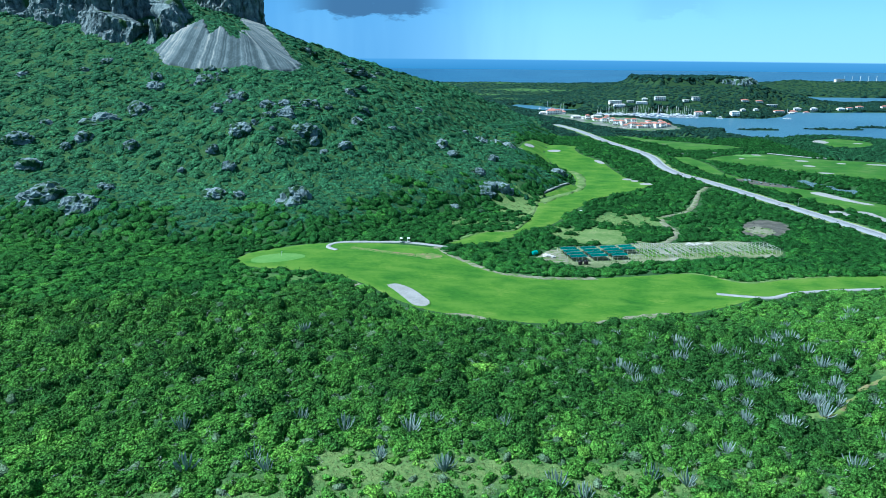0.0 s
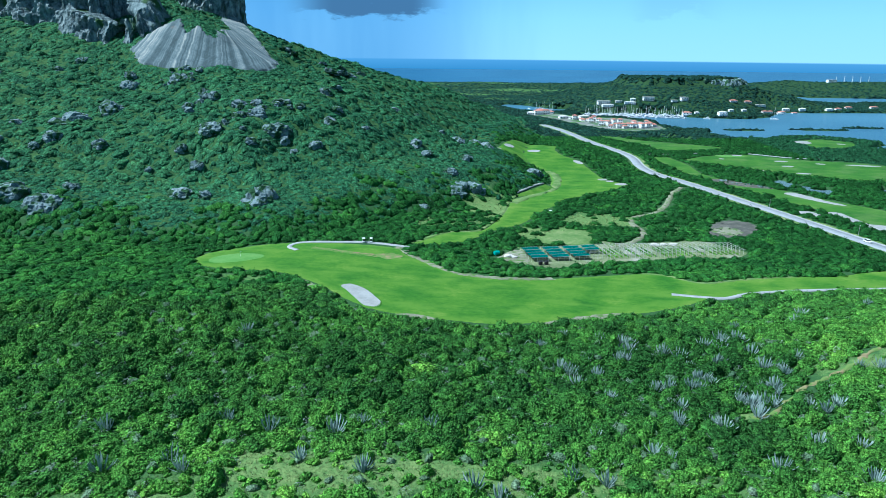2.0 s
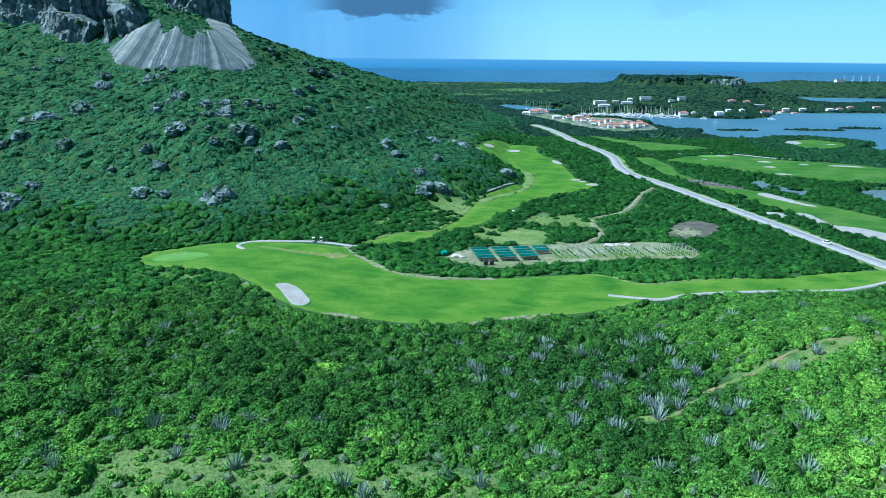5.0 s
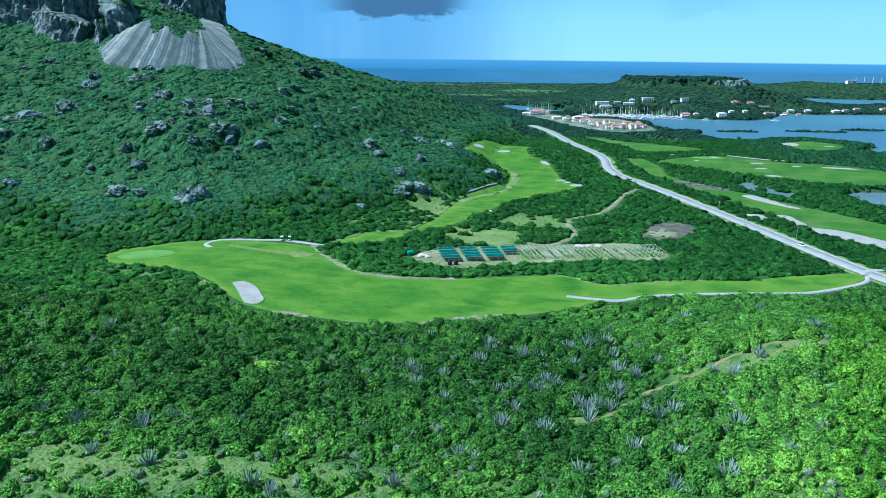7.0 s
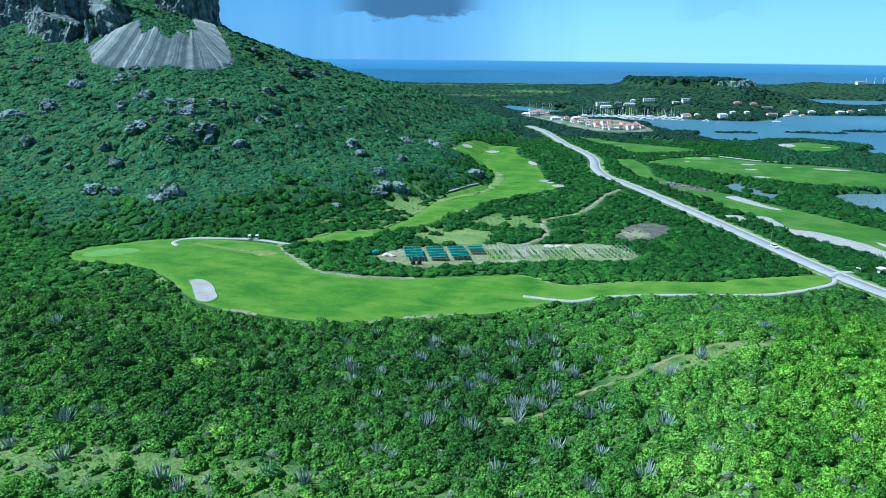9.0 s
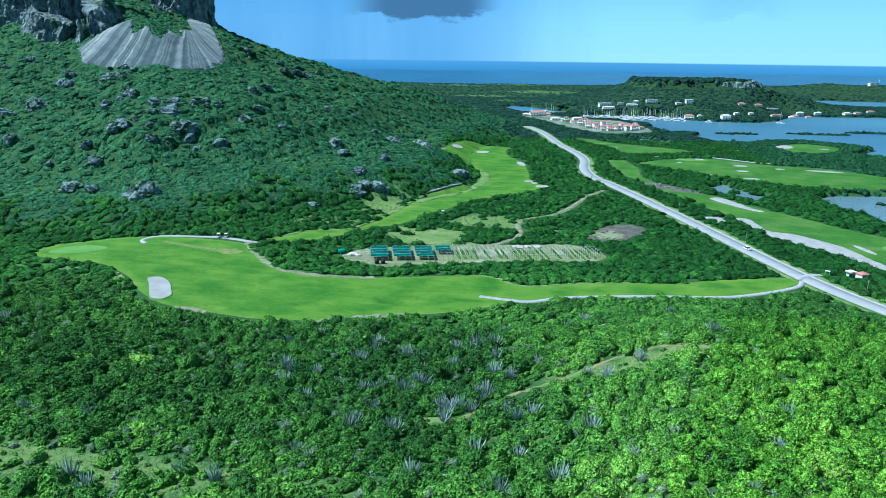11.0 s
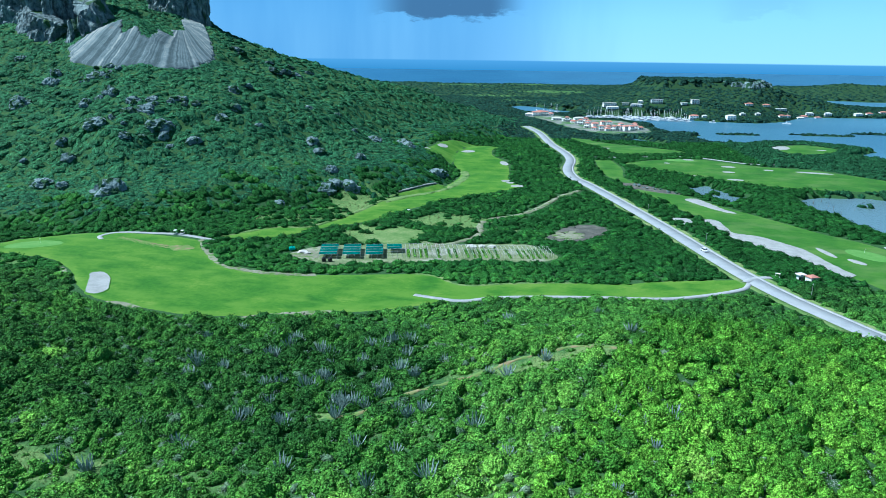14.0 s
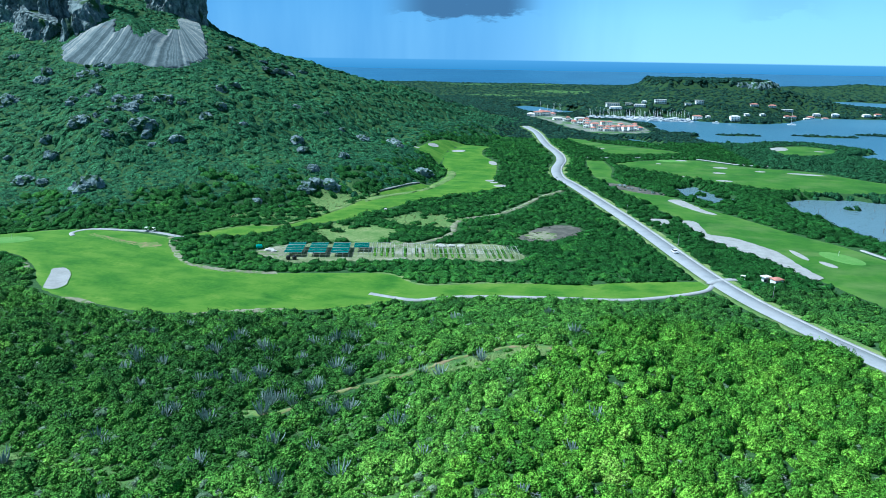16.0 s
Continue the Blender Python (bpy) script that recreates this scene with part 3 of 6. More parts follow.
SANDS = [[(251, 400), (260, 399), (261, 385), (261, 370), (268, 368), (275, 364), (282, 353), (287, 345), (289, 335), (290, 323), (292, 311), (294, 302), (288, 298), (283, 309), (279, 323), (271, 332), (267, 340), (263, 350), (258, 358), (255, 368), (253, 383)],
         [(253, 459), (262, 463), (268, 447), (273, 429), (278, 418), (272, 419), (264, 431), (257, 446)],
         [(405, 735), (412, 762), (430, 772), (428, 750), (415, 738)],
         [(234, 400), (243, 402), (246, 392), (240, 384)]]
# light grassy openings: x, y, half-lengths, how bare
OPEN = [(36, 121, 30, 7, 0.8), (76, 123, 15, 5, 0.65), (122, 146, 12, 5, 0.45), (140, 128, 14, 6, 0.4), (-6, 119, 36, 9, 0.85), (-30, 108, 30, 8, 0.6), (104, 370, 24, 18, 0.75), (76, 332, 24, 20, 0.95), (44, 392, 18, 34, 0.85), (20, 345, 20, 14, 0.6), (146, 176, 8, 5, 0.9), (156, 182, 10, 6, 0.95), (168, 188, 11, 6, 0.95), (180, 192, 9, 4, 0.85), (135, 177, 26, 5, 0.6), (-98, 184, 14, 8, 0.5), (-66, 238, 16, 5, 0.6), (97, 154, 4, 3, 0.9), (150, 345, 30, 16, 0.35), (60, 1640, 70, 60, 0.6), (230, 1880, 150, 70, 0.55), (-60, 2240, 160, 60, 0.45), (180, 2330, 160, 50, 0.5), (120, 1480, 40, 60, 0.5)]


def openness(x, y):
    v = np.zeros(np.shape(x))
    for cx, cy, a, b, k in OPEN:
        q = np.hypot((x - cx) / a, (y - cy) / b) + 0.38 * wavy(x, y, a * 0.9, 3.0) + 0.14 * wavy(x, y, a * 0.27, 1.0)
        v = np.maximum(v, k * smooth(1.15, 0.6, q))
    return v


VILLAS = [(286, 1180, 28, 10, 2, "flat"), (313, 1182, 14, 9, 1, "flat"), (338, 1182, 11, 8, 1, "grey"), (364, 1180, 24, 9, 2, "flat"), (290, 1164, 26, 7, 1, "grey"), (329, 1166, 24, 7, 1, "grey"), (408, 1176, 12, 8, 1, "flat"), (427, 1182, 16, 9, 2, "flat"), (414, 1124, 18, 10, 2, "red"), (430, 1122, 9, 7, 1, "grey"), (465, 1103, 18, 10, 2, "grey"), (517, 1192, 16, 10, 2, "red"), (554, 1217, 15, 10, 1, "red"), (582, 1228, 24, 9, 1, "flat"),
          (634, 1236, 15, 9, 1, "grey"), (618, 1218, 15, 10, 1, "red"), (604, 1196, 14, 9, 1, "grey"), (562, 1163, 12, 9, 2, "red"), (574, 1170, 10, 8, 1, "red"), (662, 1232, 14, 9, 1, "grey"), (640, 1215, 12, 8, 1, "red"), (715, 1240, 16, 10, 1, "grey"), (738, 1252, 13, 9, 1, "red"), (781, 1294, 16, 9, 1, "red"), (520, 1150, 10, 8, 1, "grey"), (492, 1136, 10, 8, 1, "grey"), (846, 1320, 18, 10, 1, "red")]



def ring(pair):
    return np.r_[pair[0], pair[1][::-1]]


def blocked(x, y, margin=0.0):
    """True where nothing woody grows."""
    hit = np.zeros(np.shape(x), bool)
    for w, e in FAIRWAYS:
        o = ring((even(w, 40), even(e, 40)))
        near = (x > o[:, 0].min() - 9) & (x < o[:, 0].max() + 9) & (y > o[:, 1].min() - 9) & (y < o[:, 1].max() + 9)
        if near.any():
            s = np.full(np.shape(x), -99.0)
            s[near] = signed(x[near], y[near], o)
            hit |= s > -(0.1 + 0.8 * margin)
    for line, half in ((ROAD, 7.5), (TRACK, 2.4), (TRAIL, 1.3), (CART_PATHS[0], 2.0), (CART_PATHS[1], 1.8), (CART_PATHS[2], 2.0), (CART_PATHS[3], 2.0)):
        near = (x > line[:, 0].min() - 12) & (x < line[:, 0].max() + 12) & (y > line[:, 1].min() - 12) & (y < line[:, 1].max() + 12)
        if near.any():
            s = np.full(np.shape(x), 99.0)
            s[near] = seg_dist(x[near], y[near], line)
            hit |= s < half + margin
    for o in [NURSERY, DUST, GRAVEL, VILLAGE, [(58, 318), (72, 334), (84, 347), (94, 346), (94, 334), (88, 322), (70, 315)]] + SANDS:
        hit |= signed(x, y, o) > 2.2 * wavy(x, y, 11, 2.0) - margin
    for p in VILLAS:
        hit |= (np.abs(x - p[0]) < p[2] * 0.4 + 1) & (np.abs(y - p[1] + 4) < p[3] * 0.4 + 6)
    hit |= (signed(x, y, SCREE) > 1.6 * wavy(x, y, 14, 1.0)) & (signed(x, y, CAP) < 1.2 * wavy(x, y, 9, 3.0))
    hit |= signed(x, y, PALE) > 1.5 * wavy(x, y, 9, 1.0)
    return hit


# ---- ground, water, roads, turf ----
def graded(pieces):
    out = [pieces[0][0]]
    for a, b, step in pieces:
        n = max(1, int(round((b - a) / step)))
        out += list(a + (b - a) * np.arange(1, n + 1) / n)
    return np.array(out)


def sheet(name, X, Y, Z, mat, attrs=None):
    """A grid mesh from arrays of one shape."""
    h, w = X.shape
    me = bpy.data.meshes.new(name)
    me.vertices.add(h * w)
    me.vertices.foreach_set("co", np.stack([X, Y, Z], -1).astype(np.float32).ravel())
    i = np.arange(h * w).reshape(h, w)
    q = np.stack([i[:-1, :-1], i[:-1, 1:], i[1:, 1:], i[1:, :-1]], -1).reshape(-1, 4)
    me.loops.add(q.size)
    me.loops.foreach_set("vertex_index", q.ravel().astype(np.int32))
    me.polygons.add(len(q))
    me.polygons.foreach_set("loop_start", np.arange(0, q.size, 4, dtype=np.int32))
    me.polygons.foreach_set("use_smooth", np.ones(len(q), bool))
    for k, v in (attrs or {}).items():
        me.attributes.new(k, "FLOAT", "POINT").data.foreach_set("value", v.astype(np.float32).ravel())
    me.materials.append(mat)
    me.update(calc_edges=True)
    return new(name, me)


gx = graded([(-1600, -420, 40), (-420, -260, 8), (-260, 320, 4.0), (320, 680, 9), (680, 1200, 20), (1200, 3200, 60)])
gy = graded([(-220, 60, 14), (60, 620, 4.0), (620, 900, 7), (900, 1500, 12), (1500, 2600, 30), (2600, 3400, 100)])
GX, GY = np.meshgrid(gx, gy)
GZ = lie(GX, GY)
tagged(sheet("ground", GX, GY, GZ, M_GROUND, {"dry": 0.18 - 0.34 * smooth(800, 1100, GY) * (1 - openness(GX, GY)) + 0.06 * smooth(5, 40, signed(GX, GY, FOOT)) + 0.76 * openness(GX, GY) + 0.10 * wavy(GX, GY, 31, 2.0)}), "scrub-covered ground rising to a limestone hill", "ground", kind="structure")
ox, oy = np.meshgrid(np.linspace(-4500, 4700, 40), np.linspace(-300, 2440, 20))
tagged(sheet("water", ox, oy, np.zeros_like(ox), M_WATER), "calm blue water of the lagoon and the open sea", "water", kind="structure")
ox, oy = np.meshgrid(np.linspace(-4500, 4700, 40), np.linspace(2440, 4930, 20))
tagged(sheet("sea", ox, oy, np.zeros_like(ox), M_SEA), "deep blue open sea", "sea", kind="structure")
for k, (x0, x1, y0, y1) in enumerate(((320, 570, 318, 512), (258, 316, 450, 538))):
    px, py = np.meshgrid(np.linspace(x0, x1, 12), np.linspace(y0, y1, 12))
    tagged(sheet("pond_%d" % (k + 1), px, py, np.full_like(px, 0.05), M_SHALLOW), "shallow grey silty pond among mangroves", "pond", kind="structure")


def turf(name, west, east, lift=0.14, mat=M_FAIRWAY, across=14, step=3.0, label="mown bright green golf fairway", category="fairway", worn=0.0):
    n = max(8, int(max(np.linalg.norm(np.diff(west, axis=0), axis=1).sum(), np.linalg.norm(np.diff(east, axis=0), axis=1).sum()) / step))
    a, b = even(west, n), even(east, n)
    v = np.linspace(0, 1, across)[None, :]
    X = a[:, :1] * (1 - v) + b[:, :1] * v
    Y = a[:, 1:] * (1 - v) + b[:, 1:] * v
    X += 0.5 * wavy(X, Y, 9, 1.0)
    Y += 0.5 * wavy(X, Y, 11, 2.0)
    edge = np.minimum(v, 1 - v) * np.linalg.norm(b - a, axis=1)[:, None]
    Z = lie(X, Y) + lift - 0.5 * smooth(0.9, 0.0, edge)
    wear = np.clip(0.54 + worn + 0.35 * wavy(X, Y, 40, 3.0) + 0.50 * smooth(9, 0.5, edge + 2.5 * wavy(X, Y, 16, 5.0)), 0, 1)
    return tagged(sheet(name, X, Y, Z, mat, {"worn": wear}), label, category, kind="structure")


turf("fairway_1", F1_N, F1_S, across=24, step=2.5)
turf("fairway_2", F2_W, F2_E, across=22, step=2.5)
turf("fairway_3", F3_W, F3_E, mat=M_FAIRWAY_EAST, across=20)
turf("fairway_4", F4_W, F4_E, mat=M_FAIRWAY_EAST, across=12)
turf("fairway_5", F5_W, F5_E, mat=M_FAIRWAY_EAST, across=10)
turf("fairway_6", F6_S, F6_N, mat=M_FAIRWAY_EAST, across=20)
turf("fairway_7", F7_S, F7_N, mat=M_FAIRWAY_EAST, across=14)


def pad(name, outline, mat, lift=0.3, rings=5, bowl=0.0, step=1.2, label="", category="", rough=0.3):
    """A patch of ground cover inside a closed smooth outline."""
    o = spline(outline, step, True)
    c = o.mean(0)
    verts, faces = [], []
    n = len(o)
    for k in range(rings + 1):
        s = 1 - k / rings
        p = c + (o - c) * s
        p = p + rough * s * np.c_[wavy(p[:, 0], p[:, 1], 7, 1.0), wavy(p[:, 0], p[:, 1], 8, 4.0)]
        z = lie(p[:, 0], p[:, 1]) + lift - bowl * (1 - s ** 4) - (0.35 if k == 0 else 0)
        verts += list(np.c_[p, z])
    for k in range(rings):
        for i in range(n):
            j = (i + 1) % n
            faces.append((k * n + i, k * n + j, (k + 1) * n + j, (k + 1) * n + i))
    ob = solid(name, verts, faces, mat, smooth=True)
    return tagged(ob, label, category, kind="structure")


def oval(cx, cy, a, b, turn=0.0, n=12):
    t = radians(turn)
    return [(cx + a * math.cos(k) * math.cos(t) - b * math.sin(k) * math.sin(t), cy + a * math.cos(k) * math.sin(t) + b * math.sin(k) * math.cos(t)) for k in (2 * math.pi * i / n for i in range(n))]


def bunker(outline, name="bunker"):
    o = spline(outline, 1.0, True)
    c = o.mean(0)
    rim = c + (o - c) * 1.10
    n = len(o)
    verts = []
    for p, dz in ((c + (o - c) * 1.16, -0.1), (rim, 0.30), (c + (o - c) * 1.02, 0.38)):
        verts += list(np.c_[p, lie(p[:, 0], p[:, 1]) + dz])
    faces = [(k * n + i, k * n + (i + 1) % n, (k + 1) * n + (i + 1) % n, (k + 1) * n + i) for k in range(2) for i in range(n)]
    lip = solid(name, verts, faces, M_FAIRWAY, smooth=True)
    lip.data.attributes.new("worn", "FLOAT", "POINT").data.foreach_set("value", [0.6] * len(verts))
    tagged(lip, "pale sand bunker with a raised grass lip", "bunker", kind="structure")
    verts = []
    for k in range(6):
        s = 1.05 * (1 - k / 5)
        p = c + (o - c) * s
        verts += list(np.c_[p, lie(p[:, 0], p[:, 1]) + 0.36 - 0.10 * (1 - s) + 0.03 * wavy(p[:, 0], p[:, 1], 2.5, 1.0)])
    faces = [(k * n + i, k * n + (i + 1) % n, (k + 1) * n + (i + 1) % n, (k + 1) * n + i) for k in range(5) for i in range(n)]
    solid("sand", verts, faces, M_SAND, lip, "pale raked sand", True)


bunker([(-22, 234), (-19.5, 236.5), (-16, 235), (-12, 231), (-8.5, 225), (-6, 220), (-7, 215.5), (-11, 215.5), (-14.5, 221), (-19, 229)])
for cx, cy, a, b, turn in ((60, 577, 4, 3, 20), (72, 600, 5, 4, 40), (95, 602, 6, 4.5, 10), (129, 566, 3.2, 7, 15), (133, 488, 3.5, 4, 0), (137, 480, 3.2, 3.2, 0), (142, 468, 5, 4, 20), (295, 337, 1.9, 8.5, 8), (303, 323, 2.3, 5, 22),
                          (226, 712, 8, 5, 0), (274, 619, 2.5, 3, 0), (298, 643, 5, 3.5, 0), (278, 556, 7, 3, -25), (270, 567, 7, 2.5, -15), (324, 607, 6, 4, 0), (316, 578, 5, 4, 0), (311, 541, 6, 3.5, -10), (353, 594, 4, 3.5, 0), (387, 587, 14, 4, -14), (455, 742, 5, 4, 0)):
    bunker(oval(cx, cy, a, b, turn))
pad("green_1", [(-85, 264), (-83, 273), (-74, 279), (-64, 277), (-60, 271), (-65, 264), (-73, 259), (-81, 258)], M_GREEN, 0.26, label="smooth pale putting green", category="putting green")
pad("green_2", oval(314, 336, 8, 13, 30), M_GREEN, 0.26, label="smooth pale putting green", category="putting green")
pad("green_3", oval(290, 640, 16, 8, 0), M_GREEN, 0.26, label="smooth pale putting green", category="putting green")
pad("bare_margin_1", [(-41, 239), (-36, 238), (-31, 233), (-28, 230), (-34, 229), (-39, 234)], M_EARTH, 0.3, label="worn bare earth at the fairway's edge", category="bare earth")
turf("sand_waste_6", spline([(250, 399), (253, 383), (255, 368), (258, 358), (263, 350), (267, 340), (271, 332), (279, 323), (283, 309), (288, 298)], 2), spline([(252, 400), (260, 399), (261, 385), (261, 371), (268, 368), (275, 364), (282, 353), (287, 345), (289, 335), (290, 323), (292, 311), (294, 302)], 2), lift=0.36, mat=M_SAND, across=10, step=2.0, label="long pale sandy waste area beside the fairway", category="sand")
for i, o in enumerate(SANDS[1:]):
    pad("sand_waste_%d" % (i + 1), o, M_SAND, 0.32, step=2.0, rough=0.9, label="long pale sandy waste area beside the fairway", category="sand")
pad("nursery_yard", NURSERY, M_YARD, 0.16, step=2.5, rings=9, rough=1.2, label="weedy earth yard of the plant nursery", category="yard")
pad("grass_field", [(50, 301), (57, 320), (72, 338), (84, 352), (97, 350), (97, 334), (90, 320), (70, 313)], M_ROUGH, 0.15, step=2.0, rings=6, rough=1.6, label="pale rough grass field behind the nursery", category="grass")
pad("turning_place", [(95, 315), (97, 326), (104, 334), (109, 330), (108, 322), (113, 316), (104, 313)], M_EARTH, 0.22, step=2.0, rough=1.0, label="bare earth turning place of the nursery track", category="bare earth")
pad("sandy_corner", [(40, 283), (46, 297), (53, 301), (56, 290), (55, 278), (48, 279)], M_EARTH, 0.3, step=2.0, rough=1.0, label="bare pale sandy corner of the nursery", category="bare earth")
pad("dust_pan", DUST, M_MUD, 0.15, step=2.0, rings=7, rough=2.4, label="dry muddy pan amid scrub", category="bare earth")
pad("dust_pan_centre", oval(171, 349, 9, 11, -40), M_EARTH, 0.25, rough=4.0, label="pale dried earth in the pan", category="bare earth")
pad("village_yard", VILLAGE, M_PARK, 0.2, step=8, rings=9, rough=2.0, label="paved and sandy yards of the marina village", category="yard")
pad("bare_slope", GRAVEL, M_MUD, 0.2, step=3, rough=1.0, label="dark bare mud by the pool", category="bare earth")


def ribbon(name, line, offsets, lifts, mat, label, category, ragged=0.0):
    """A strip along a line; offsets to its right in metres, each with its lift over the ground."""
    d = np.gradient(line, axis=0)
    d /= np.linalg.norm(d, axis=1)[:, None]
    r = np.c_[d[:, 1], -d[:, 0]]
    o = np.array(offsets)[None, :]
    X = line[:, :1] + r[:, :1] * o
    Y = line[:, 1:] + r[:, 1:] * o
    if ragged:
        X = X + ragged * wavy(X, Y, 4.3, 1.0) + 0.6 * ragged * wavy(X, Y, 13, 2.0)
        Y = Y + ragged * wavy(X, Y, 5.1, 3.0) + 0.6 * ragged * wavy(X, Y, 11, 4.0)
    Z = lie(line[:, 0], line[:, 1])[:, None] + np.array(lifts)[None, :] + 0 * X
    return tagged(sheet(name, X, Y, Z, mat), label, category, kind="structure")


ribbon("road", ROAD, (3.9, 3.7, 0, -3.7, -3.9), (0.0, 0.42, 0.50, 0.42, 0.0), M_ASPHALT, "two-lane worn grey asphalt road", "road")
ribbon("pavement", ROAD, (-3.92, -3.94, -5.2, -5.3), (-0.2, 0.56, 0.56, -0.2), M_CONCRETE, "pale concrete pavement along the road", "pavement")
ribbon("verge_east", ROAD, (-5.32, -5.5, -8.6, -10.0), (-0.3, 0.30, 0.22, -0.4), M_ROUGH, "pale rough grass verge along the road", "verge")
ribbon("verge_west", ROAD, (7.6, 6.6, 4.1, 3.92), (-0.4, 0.2, 0.30, -0.3), M_ROUGH, "pale rough grass verge along the road", "verge")
ribbon("farm_track", TRACK, (1.9, 1.6, 0, -1.6, -1.9), (-0.2, 0.25, 0.32, 0.25, -0.2), M_EARTH, "unpaved pale earth track", "track", 0.5)
ribbon("trail", TRAIL, (0.8, 0.5, 0, -0.5, -0.8), (-0.2, 0.2, 0.25, 0.2, -0.2), M_CLAY, "reddish soil trail through the scrub", "trail", 0.7)
ribbon("rough_margin_north", spline([(-6, 293), (-1, 287), (3, 280), (11, 270), (20, 260.5), (30, 257), (45, 255.5), (62, 258)], 1.5), (2.0, 1.6, 0, -1.4, -1.9), (-0.2, 0.25, 0.3, 0.25, -0.2), M_EARTH, "pale worn margin of the fairway", "margin", 0.7)
ribbon("rough_margin_west", spline([(-1, 299), (10, 316), (20, 328), (33, 333), (43, 356), (51, 385), (57, 416), (63, 430)], 2), (1.4, 1.0, 0, -1.0, -1.4), (-0.2, 0.25, 0.3, 0.25, -0.2), M_ROUGH, "pale rough grass along the fairway's edge", "margin", 0.7)
ribbon("rough_bend", spline([(58, 408), (68, 427), (81, 443), (94, 464), (100, 490), (101, 512), (98, 530)], 1.5), (3.6, 3.2, 1.2, -1.2, -3.0, -3.4), (-0.1, 0.22, 0.26, 0.26, 0.22, -0.1), M_ROUGH, "unmown yellowish rough along the fairway's bend", "rough", 1.6)
ribbon("sand_strip", spline([(63, 432), (70, 442), (78, 453), (85, 461)], 1.5), (1.0, 0.8, -0.8, -1.0), (-0.2, 0.45, 0.40, -0.2), M_SAND, "narrow strip of pale sand at the fairway's bend", "sand", 0.3)
ribbon("rough_margin_east", spline([(100, 269.5), (111, 267.5), (120, 258.5), (128, 257.5), (135, 260.5), (149, 265.5), (170, 270.5)], 1.5), (1.0, 0.7, -0.7, -1.2), (-0.2, 0.25, 0.28, -0.2), M_ROUGH, "pale rough grass margin of the fairway", "margin", 0.7)
ribbon("wheel_marks", spline([(-44, 287), (-34, 283), (-24, 279.5), (-14, 277)], 1.5), (3.4, 3.0, 2.5, 2.0, 1.4, 0.9, 0.4, 0, -0.5, -1.0, -1.6, -2.2, -2.6), (-0.1, 0.2, 0.08, 0.2, 0.06, 0.22, 0.1, 0.2, 0.06, 0.22, 0.08, 0.2, -0.1), M_CLAY, "brown wheel marks worn into the turf", "track", 0.7)
pad("worn_patch_1", oval(-8, 278, 7, 5, -20), M_CLAY, 0.22, rough=2.0, label="worn brown patch in the turf", category="worn turf")
pad("worn_patch_2", [(0, 209.5), (8, 207.5), (16, 206.5), (14, 208.5), (5, 211)], M_EARTH, 0.28, label="bare earth at the fairway's edge", category="worn turf")
pad("worn_patch_3", [(50, 208.5), (62, 212), (76, 217), (84, 220), (80, 221.5), (66, 217), (54, 211.5)], M_EARTH, 0.28, rough=0.8, label="bare earth at the fairway's edge", category="worn turf")
for i, c in enumerate(CART_PATHS):
    ribbon("cart_path_%d" % (i + 1), c, (1.15, 1.05, -1.05, -1.15), (-0.2, 0.34, 0.34, -0.2), M_CONCRETE, "pale concrete golf cart path", "cart path")
ribbon("crossing", spline([(241, 284), (247, 290), (258, 294)], 1.5), (1.5, 1.4, -1.4, -1.5), (0.2, 0.52, 0.52, 0.2), M_CONCRETE, "concrete cart crossing joining the road", "cart path")


# ---- rock: scree, cliffs, boulders ----
rng = random.Random(4)
def ground_z(x, y):
    return float(lie(np.array([x]), np.array([y]))[0])


def scree_slope():
    w = even(spline([(-206, 700), (-214, 650), (-208, 575), (-222, 552), (-233, 531), (-214, 506)], 3), 150)
    e = even(spline([(-200, 700), (-178, 670), (-150, 625), (-128, 575), (-116, 530), (-128, 508)], 3), 150)
    v = np.linspace(0, 1, 300)[None, :]
    X = w[:, :1] * (1 - v) + e[:, :1] * v + 0.6 * wavy(w[:, :1] + 90 * v, w[:, 1:] + 0 * v, 25, 2.0)
    Y = w[:, 1:] * (1 - v) + e[:, 1:] * v
    Y[-1] += -7 * np.sin(v[0] * math.pi * 1.0) + 2 * np.sin(v[0] * 19)
    lane = np.arctan2(X + 205, 668 - Y) / 0.95 + 0.004 * wavy(X, Y, 22, 1.0)
    chance = np.random.RandomState(3)
    streak = sum(a * np.interp(lane, np.linspace(-1, 3, 4 * n), chance.uniform(-1, 1, 4 * n)) for a, n in ((0.40, 6), (0.35, 19), (0.40, 60), (0.50, 140), (0.35, 260)))
    Z = lie(X, Y) + 1.3 + 0.10 * streak + 0.04 * wavy(X, Y, 4, 2.0)
    edge = np.minimum(v, 1 - v) * 90 + 3.0 * wavy(X, Y, 13, 2.0)
    Z = Z - 2.2 * smooth(4, 0, edge) - 4.0 * smooth(-0.5, 2.5, signed(X, Y, CAP) + 1.6 * wavy(X, Y, 9, 3.0))
    Z[-1] -= 2.0
    fine = np.clip(0.46 + 0.62 * streak + 0.25 * smooth(515, 580, Y) + 0.14 * wavy(X, Y, 21, 2.0) + 0.10 * wavy(X, Y, 5, 4.0) + chance.normal(0, 0.07, X.shape), 0, 1)
    tagged(sheet("scree_slope", X, Y, Z, M_SCREE, {"streak": fine}), "fan of loose grey scree below the cliff", "scree", kind="structure")


scree_slope()
ob = pad("scree_patch", PALE, M_SCREE, 1.0, rings=10, step=1.5, rough=1.2, label="patch of pale scree above the cave", category="scree")
